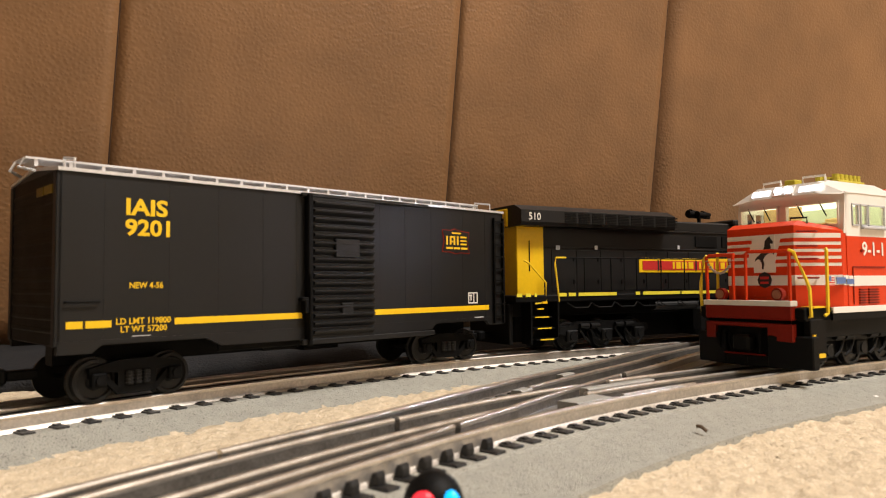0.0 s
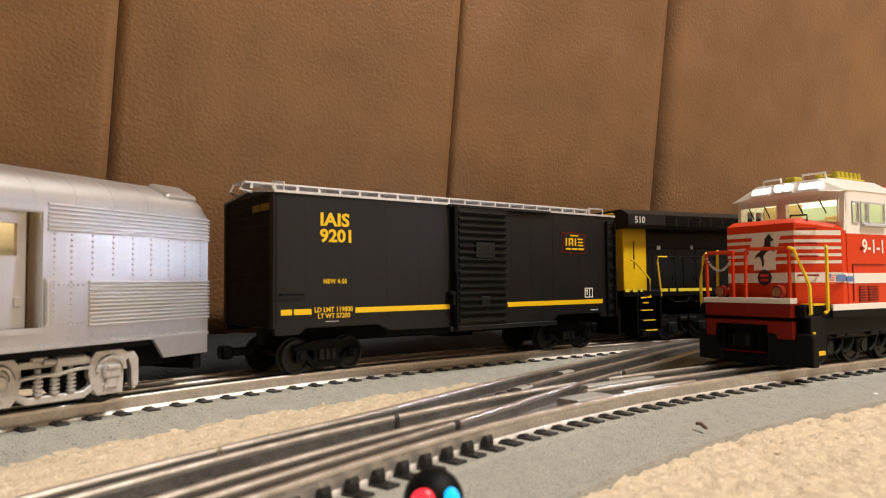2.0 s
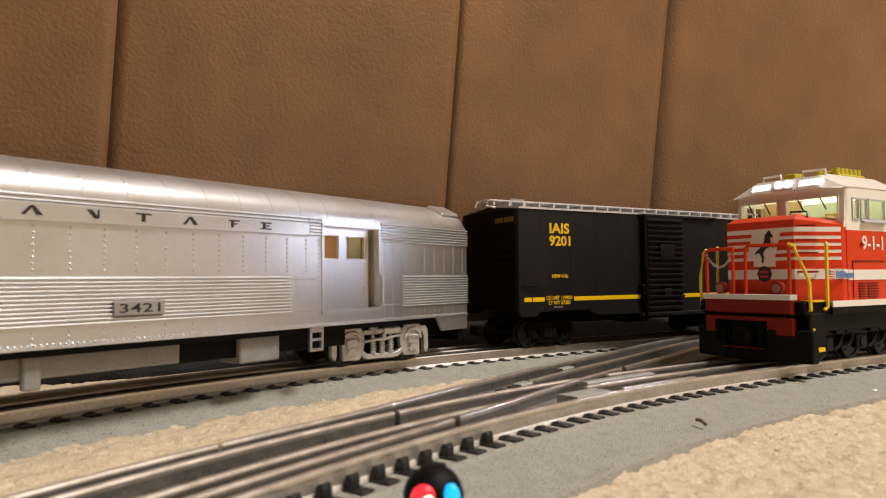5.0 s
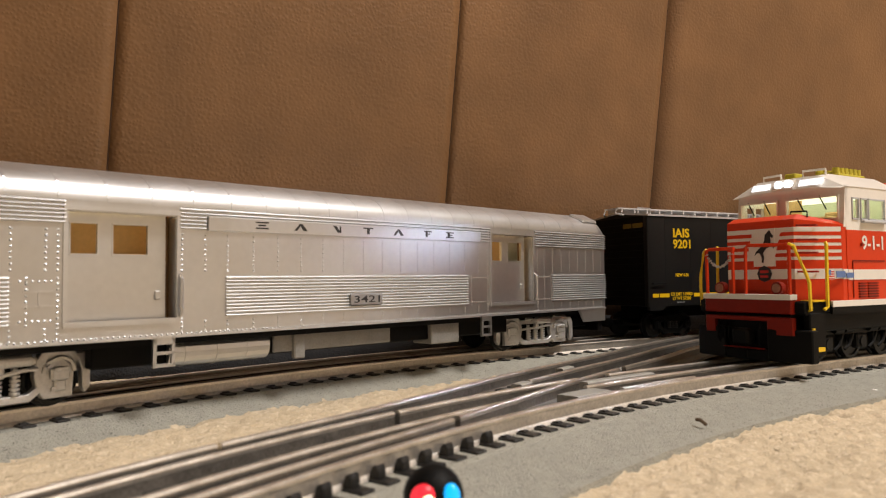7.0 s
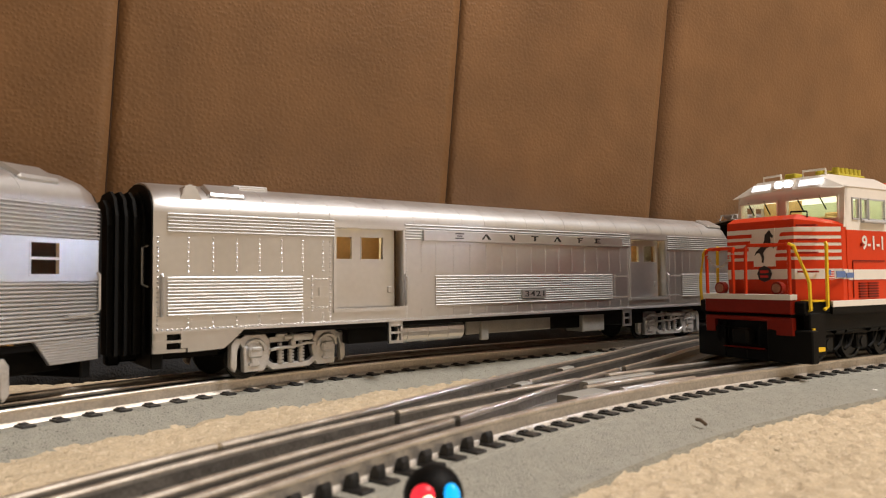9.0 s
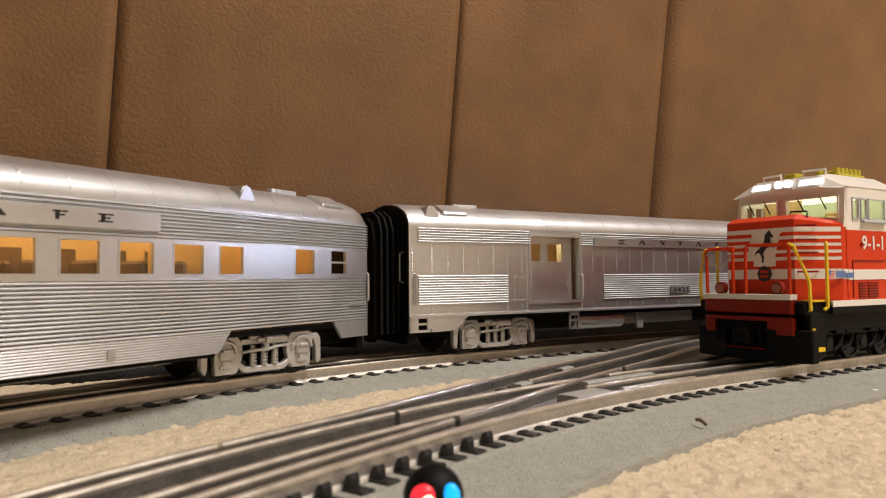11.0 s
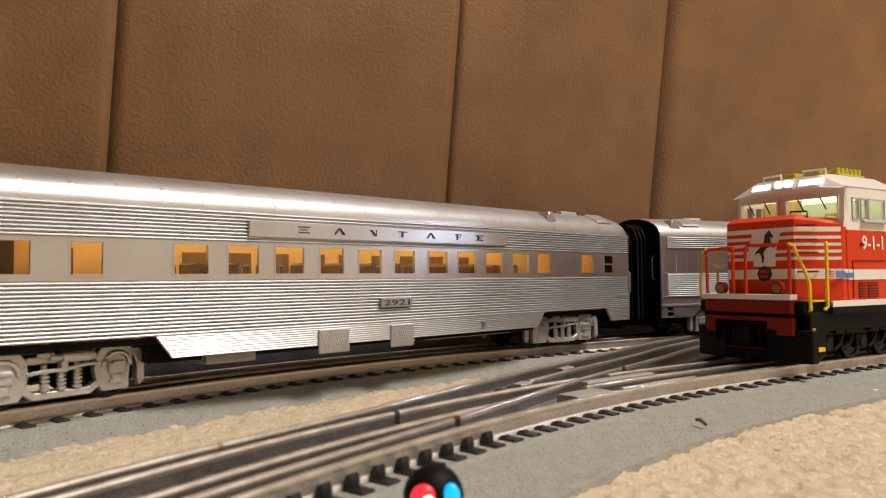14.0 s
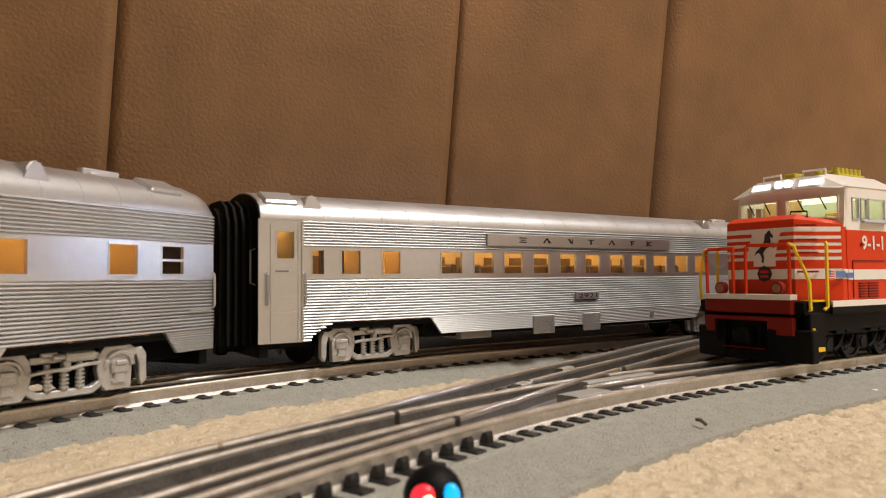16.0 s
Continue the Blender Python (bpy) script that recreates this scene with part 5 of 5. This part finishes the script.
    part("cab_base", blocks((-48, 9, -W, W, 32.6, 68.6)), RED, ob, "red lower cab side")
    bm = bmesh.new()
    # side walls with two openings each
    for s in (-1, 1):
        y0, y1 = sorted((s * (W - 1.4), s * W))
        side = [(-48, 9, 68.6, 74.2), (-48, 9, 85.2, 91.2), (3.2, 9, 74.2, 85.2), (-5.2, -3.4, 74.2, 85.2), (-13, -12, 74.2, 85.2), (-48, -30, 74.2, 85.2)]
        for a, b, c, d in side:
            block(bm, a, b, y0, y1, c, d)
    # front wall: posts, centre post, sill and header
    for y0, y1, z0, z1 in ((-W, W, 70, 74.6), (-W, W, 86.4, 91.3), (-W, -W + 2.6, 74, 87), (W - 2.6, W, 74, 87), (-5.4, -0.6, 74, 87)):
        prism(bm, [(11.5 - (z0 - 70) * .12, z0), (11.5 - (z1 - 70) * .12, z1), (9.5 - (z1 - 70) * .12, z1), (9.5 - (z0 - 70) * .12, z0)], y0, y1, "y")
    block(bm, -48, -46.6, -W, W, 68.6, 91.2)
    cab = part("cab_upper", bm, WHITE, ob, "white upper cab with windows")
    for y0, y1 in ((-W + 2.4, -5.2), (-.8, W - 2.4)):
        f = part("windshield_frame", blocks(*[(9.6, 11.6, p, q, u, v) for p, q, u, v in ((y0, y0 + .7, 74.4, 86.6), (y1 - .7, y1, 74.4, 86.6), (y0, y1, 74.2, 75), (y0, y1, 86, 86.8))]), WHITE, cab)
        g = part("pane", blocks((10.2, 10.6, y0, y1, 74.4, 86.6)), GLASS, f)
        g.visible_shadow = False
        bm = bmesh.new()
        for k in (.3, .72):
            yy = y0 + (y1 - y0) * k
            tube(bm, [(11.2, yy - 2.0, 87), (11.8, yy + 2.2, 79.5)], .35)
        part("wiper", bm, BLACK_PART, cab)
    for a, b in ((-3.4, 3.2), (-12, -5.2), (-30, -13)):
        f = part("side_window", blocks((a, a + .5, 31.6, 32.4, 74.2, 85.2), (b - .5, b, 31.6, 32.4, 74.2, 85.2), (a, b, 31.6, 32.4, 74, 74.8), (a, b, 31.6, 32.4, 84.6, 85.4)), GREY_INK, cab)
        g = part("pane", blocks((a, b, 31.0, 31.3, 74.2, 85.2)), GLASS, f)
        g.visible_shadow = False
    part("arm_rest", blocks((-30, -5, 32, 34, 72.4, 74), bevel=.4), GREY_INK, cab)
    # roof: brow over the windshield, sloped sides
    bm = bmesh.new()
    sec = lambda xx, top, w, e: [bm.verts.new((xx, y, z)) for y, z in ((-w, e), (-w * .56, top), (w * .56, top), (w, e))]
    rings = [sec(14.5, 91.4, 32.6, 89.6), sec(10.0, 98.0, 32.4, 90.6), sec(0, 99.4, 32.2, 91), sec(-48, 99.4, 32.2, 91)]
    for P_, Q_ in zip(rings, rings[1:]):
        for i in range(3):
            bm.faces.new((P_[i], P_[i + 1], Q_[i + 1], Q_[i]))
        bm.faces.new((P_[3], P_[0], Q_[0], Q_[3]))
    bm.faces.new(rings[0][::-1]); bm.faces.new(rings[-1])
    roof = part("cab_roof", bm, WHITE, ob, "white sloped cab roof")
    def brow(y0, y1, z0, z1, d, name, material, par=roof):
        bm = bmesh.new()
        fx = lambda z: 14.5 - (z - 91.4) * .68
        prism(bm, [(fx(z0), z0), (fx(z0) + d, z0 + .1), (fx(z1) + d, z1 + .1), (fx(z1), z1)], y0, y1, "y")
        return part(name, bm, material, par)
    hb = brow(-5.9, 5.9, 92.2, 97.4, .8, "headlight_housing", WHITE)
    for y in (-2.9, 2.9):
        bm = disc(bmesh.new(), (13.5, y, 94.8), 2.3, 1.6, "x", 16)
        part("headlight", bm, LAMP_WHITE, hb, "lit white headlight")
    brow(-20, -8.8, 93.0, 96.2, .5, "number_board", LAMP_BOARD)
    brow(8.8, 22, 93.0, 96.2, .5, "number_board", LAMP_BOARD)
    bm = bmesh.new()
    tube(bm, [(6, -17, 98.6), (6, -17, 101), (6, -6, 101.2), (6, -6, 99)], .7)
    tube(bm, [(4, 6, 99), (4, 6, 102), (4, 19, 101.6), (4, 19, 98.6)], .7)
    part("roof_grab_iron", bm, WHITE, roof)
    ant = blocks((-46, -18, -2, 14, 99.4, 101.6), (-44, -20, 0, 12, 101.4, 103.4), bevel=.5)
    for k in range(6):
        for y in (1, 11):
            disc(ant, (-43 + 4.5 * k, y, 103.4), 1.9, 3.4, "z", 10)
    block(ant, -42, -30, 2, 10, 103, 105.2, .6)
    part("roof_antenna", ant, ANTENNA, roof, "yellow rooftop antenna array")
    part("roof_antenna", blocks((-40, -14, -20, -8, 99, 101.6), (-24, -16, -18, -11, 101.4, 104.6), (-38, -33, -17, -12, 101.4, 103.6), bevel=.5), ANTENNA, roof)
    # inside the cab
    part("cab_interior", blocks((-45, -43.5, -30, 30, 68.6, 88), (-45, 8, -30, 30, 68.6, 69.4)), CAB_GREEN, ob, "pale green cab lining")
    # no lamp: the whole ceiling emits to look lit
    part("cab_ceiling_glow", blocks((-43, 8, -30, 30, 88.2, 88.8)), CAB_GLOW, ob, "cab ceiling with its light put in as glow")
    # tan sheet added behind the left pane in place of an orange reflection
    part("pane_tint_sheet", blocks((-14, -13, -30, -6, 69, 88)), CABIN_WALL, ob, "tan sheet added for the left pane's orange reflection")
    part("control_stand", blocks((-8, 2, 6, 18, 69, 77), (-20, -12, -20, -8, 69, 80), (-20, -12, 8, 20, 69, 80), bevel=.8), CABIN_WALL, ob)
    # hood behind the cab, red with louvres; low part darkened for its unlit side
    part("long_hood", blocks((-395, -48, -22, 22, 32.6, 90), bevel=1.2), DARK_AND_SHADED_RED, ob, "red long hood, colour darkened for its unlit side")
    part("hood_rise", blocks((-170, -50, -24, 24, 88, 97), bevel=1.2), RED, ob)
    part("side_band", blocks((-48, 8.5, 31.7, 32.2, 43.2, 48.4)), WHITE, ob, "white band along the cab side")
    fl = part("flag", blocks((22.4, 28.0, 31.75, 32.1, 43.4, 48.2)), WHITE, ob, "small striped flag")
    for j in range(4):
        part("flag_stripe", blocks((22.4, 28.0, 32.0, 32.25, 43.5 + j * 1.2, 44.1 + j * 1.2)), RED_INK, fl)
    part("flag_canton", blocks((25.4, 28.0, 32.1, 32.35, 45.8, 48.2)), BLUE_INK, fl)
    part("badge_bars", blocks((12.0, 20.5, 32.1, 32.35, 44.4, 47.6), (4, 11, 32.1, 32.35, 44.2, 46.8)), BLUE_INK, ob)
    flip = Matrix.Rotation(math.pi, 4, "Z")
    lettering("road_number", "9-1-1", 5.5, 27.0, 58.6, 66.0, -32.0, ob, WHITE, flip, bold=.02)
    bm = bmesh.new()
    for j in range(6):
        block(bm, -8, -1, 31.8, 32.6, 34 + j * 1.4, 34.7 + j * 1.4)
        block(bm, -20, -10, 31.8, 32.6, 34 + j * 1.4, 34.7 + j * 1.4)
    part("louvre", bm, DARK_AND_SHADED_RED, ob)
    part("cab_side_door", blocks((-28, 4, 31.9, 32.3, 52.6, 53.2), (4, 4.6, 31.9, 32.3, 34, 53), (-6, -4, 31.9, 32.5, 60.5, 62), bevel=.1), DARK_AND_SHADED_RED, ob)
    # front steps, rails, chain
    each("step_well", [(30, 47, 25, 31, 26, 33), (30, 47, -31, -25, 26, 33), (30, 44, 28, 31.5, 5, 27), (30, 44, -31.5, -28, 5, 27)], BLACK_PART, ob, bevel=.5)
    part("step_edge", blocks((33, 40, 31.4, 32.4, 7.5, 9.6), (41, 43, 31.4, 32.4, 17.8, 19.4), (28, 41, 25, 31.8, 32.6, 33.4)), YELLOW, ob, "yellow step edge")
    def rails(name, sets, r, material, label=""):
        for pts in sets:
            part(name, tube(bmesh.new(), pts, r), material, ob, label)
    rails("front_rail", [[(50, 25, 35), (50, 25, 60), (49.5, 24, 60.6), (49.5, 2, 61.2), (49.5, 0, 60), (50, 0, 33)], [(50, -7.5, 33), (50, -7.5, 60)], [(50, -24, 33), (50, -24.5, 59), (49.5, -23, 60), (49.5, -7, 60)]], 1.0, RED, "red front rail")
    rails("handrail", [[(49.6, 24.5, 61), (49.2, 27, 60), (46, 31.5, 46), (44.5, 32, 42), (44, 32, 28.5), (44, 28, 27)],
                       [(49.6, -24.5, 60), (49.2, -27, 58), (47, -31, 46), (46, -32, 40), (45, -32, 28), (45, -26, 28)],
                       [(30, 32, 62), (29.6, 32.6, 61), (30, 32.6, 30), (32, 32, 28.5)], [(30, -32, 62), (29.6, -32.6, 61), (30, -32.6, 30), (32, -32, 28.5)]], .95, YELLOW_RAIL, "yellow tubular handrail")
    ch = bmesh.new()
    for k in range(15):
        u = k / 14
        tube(ch, [(50.4, -24 + 16.5 * u - .7, 57 - 26 * u * (1 - u) + (.3 if k % 2 else -.3)), (50.4, -24 + 16.5 * u + .7, 57 - 26 * u * (1 - u) - (.3 if k % 2 else -.3))], .55)
    part("chain", ch, CHAIN, ob, "steel safety chain")
    for z in (70.8, 63.5, 57, 47.5):
        part("nose_grab_iron", tube(bmesh.new(), [(35, 21, z), (37, 21.3, z), (28, 26.3, z), (26, 26, z)], .5), DARK_AND_SHADED_RED, ob)
    part("nose_top_rail", tube(bmesh.new(), [(30, 14, 76), (30, 14, 78.2), (28, 22, 78), (28, 22, 75)], .5), BLACK_PART, ob)
    part("fuel_tank", blocks((-240, -110, -28, 28, 5, 26), bevel=3), BLACK_PART, ob)
    for xx in (-14, -330):
        engine_truck(ob, xx, TRUCK_DARK)
    # the body above the deck stands 4.5 % taller
    for child in ob.children_recursive:
        if not child.name.startswith(("truck", "wheelset", "journal", "side_frame", "brake")):
            for v in child.data.vertices:
                if v.co.z > .036:
                    v.co.z = .036 + (v.co.z - .036) * 1.045
    # headlight beam
    d = bpy.data.lights.new("headlight_beam", "SPOT")
    d.energy, d.color, d.spot_size, d.spot_blend, d.shadow_soft_size = 0.30, (.66, .76, 1.0), radians(84), 1.0, .007
    lamp = new("headlight_beam", d)
    lamp.parent = ob
    lamp.matrix_basis = pose(.0175, 0, .0975, 0, -86, 0)
    return ob


red_engine()


# ---------------------------------------------------------------- small things
def lantern():
    ob = thing("switch_lantern", "black turnout lantern with lit red and blue lenses", "signal lantern")
    ob.location = (-.0025, .148, 0)
    part("base", blocks((-9, 9, -9, 14, 0, 10), bevel=1.5), BLACK_PART, ob)
    bm = bmesh.new()
    bmesh.ops.create_uvsphere(bm, u_segments=24, v_segments=14, radius=1, matrix=pose(0, 0, 17.2) @ Matrix.Diagonal((6.4, 6.2, 6.6, 1)))
    disc(bm, (0, 0, 12), 5.6, 8, "z", 24)
    part("housing", bm, BLACK_PART, ob, "round black lantern housing", smooth=True)
    bm = bmesh.new()
    bmesh.ops.create_uvsphere(bm, u_segments=10, v_segments=6, radius=1, matrix=pose(-.9, -6.7, 18.1) @ Matrix.Diagonal((1.15, .7, 1.2, 1)))
    part("bulb", bm, LAMP_BULB, ob, "bright bulb in the red lens", smooth=True)
    for x, rx, m in ((-1.9, 2.7, LAMP_RED), (3.7, 1.8, LAMP_BLUE)):
        bm = bmesh.new()
        bmesh.ops.create_uvsphere(bm, u_segments=16, v_segments=10, radius=1, matrix=pose(x, -5.2 if x < 0 else -4.6, 18.4) @ Matrix.Diagonal((rx, 1.6, 2.7, 1)))
        part("lens", bm, m, ob, "glowing red lens" if x < 0 else "glowing blue lens", smooth=True)


lantern()


def debris():
    t = tagged(finish("twig", tube(bmesh.new(), [(.0950, .2650, .0086), (.0960, .2636, .0088), (.0974, .2616, .0074)], .0007), TWIG), "small brown twig on the grey ballast", "twig")
    # small white block for a bright speck at the ballast edge
    bm = block(bmesh.new(), .2110, .2135, .3445, .3465, .0040, .0062, .0005)
    tagged(finish("white_speck", bm, WHITE), "tiny white speck on the ballast edge", "scrap")


debris()

# ---------------------------------------------------------------- the train
BOX, BOX_TRUCKS = boxcar()
BAG, BAG_TRUCKS = baggage_car()
COACH, COACH_TRUCKS = coach()
ENGINE, ENGINE_TRUCKS = black_engine()
COACH2 = copy_thing(COACH, Matrix())


def copied_trucks(ob):
    return [(t, [w for w in t.children if w.name.startswith("wheelset")], 9.0) for t in ob.children if t.name.startswith("truck")]


TRAVEL_ROWS = [(0, -0.5314), (0.5, -0.5059), (1, -0.4804), (1.5, -0.4550), (2, -0.4284), (2.5, -0.4015), (3, -0.3723),
               (3.5, -0.3432), (4, -0.3152), (6.5, -0.1633), (7, -0.1316), (7.5, -0.0995), (8, -0.0672), (8.5, -0.0327),
               (9, 0.0023), (11.5, 0.1880), (12, 0.2232), (12.5, 0.2596), (13, 0.2965), (13.5, 0.3366), (14, 0.3745),
               (14.5, 0.4152), (15, 0.4564), (15.5, 0.4964), (16, 0.5385)]


def travel(t):
    """How far along the outer track the baggage car's middle is at t seconds (smooth through the rows)."""
    r = TRAVEL_ROWS
    i = max(0, min(len(r) - 2, sum(1 for q in r if q[0] <= t) - 1))
    def slope(k):
        a, b = r[max(k - 1, 0)], r[min(k + 1, len(r) - 1)]
        return (b[1] - a[1]) / (b[0] - a[0])
    (t0, s0), (t1, s1) = r[i], r[i + 1]
    d = t1 - t0
    u = (t - t0) / d
    return (2 * u ** 3 - 3 * u ** 2 + 1) * s0 + (u ** 3 - 2 * u ** 2 + u) * d * slope(i) + (-2 * u ** 3 + 3 * u ** 2) * s1 + (u ** 3 - u ** 2) * d * slope(i + 1)


def motions():
    """The train draws to the right round the outer track; trucks swivel and wheels roll."""
    train = [(BOX, BOX_TRUCKS, .3955, .095), (BAG, BAG_TRUCKS, 0, .174), (COACH, COACH_TRUCKS, -.482, .174),
             (COACH2, copied_trucks(COACH2), -.964, .174), (ENGINE, ENGINE_TRUCKS, .787, .13)]
    times = [i * .25 for i in range(65)]
    fine = [i * .1 for i in range(161)]
    for ob, trucks, ahead, half in train:
        walk(ob, [(t, riding(travel(t) + ahead, half)) for t in times])
        for tr, wheels, r in trucks:
            x = tr.location.x
            rows = []
            for t in times:
                s = travel(t) + ahead
                m = riding(s, half)
                rows.append((t, pose(x, 0, 0, 0, 0, math.degrees(rail_way(s + x)[2] - m.to_euler().z))))
            walk(tr, rows)
            for w in wheels:
                p = w.location.copy()
                walk(w, [(t, pose(*p, 0, math.degrees((travel(t) - travel(0)) / (r * .001)), 0)) for t in fine])


motions()
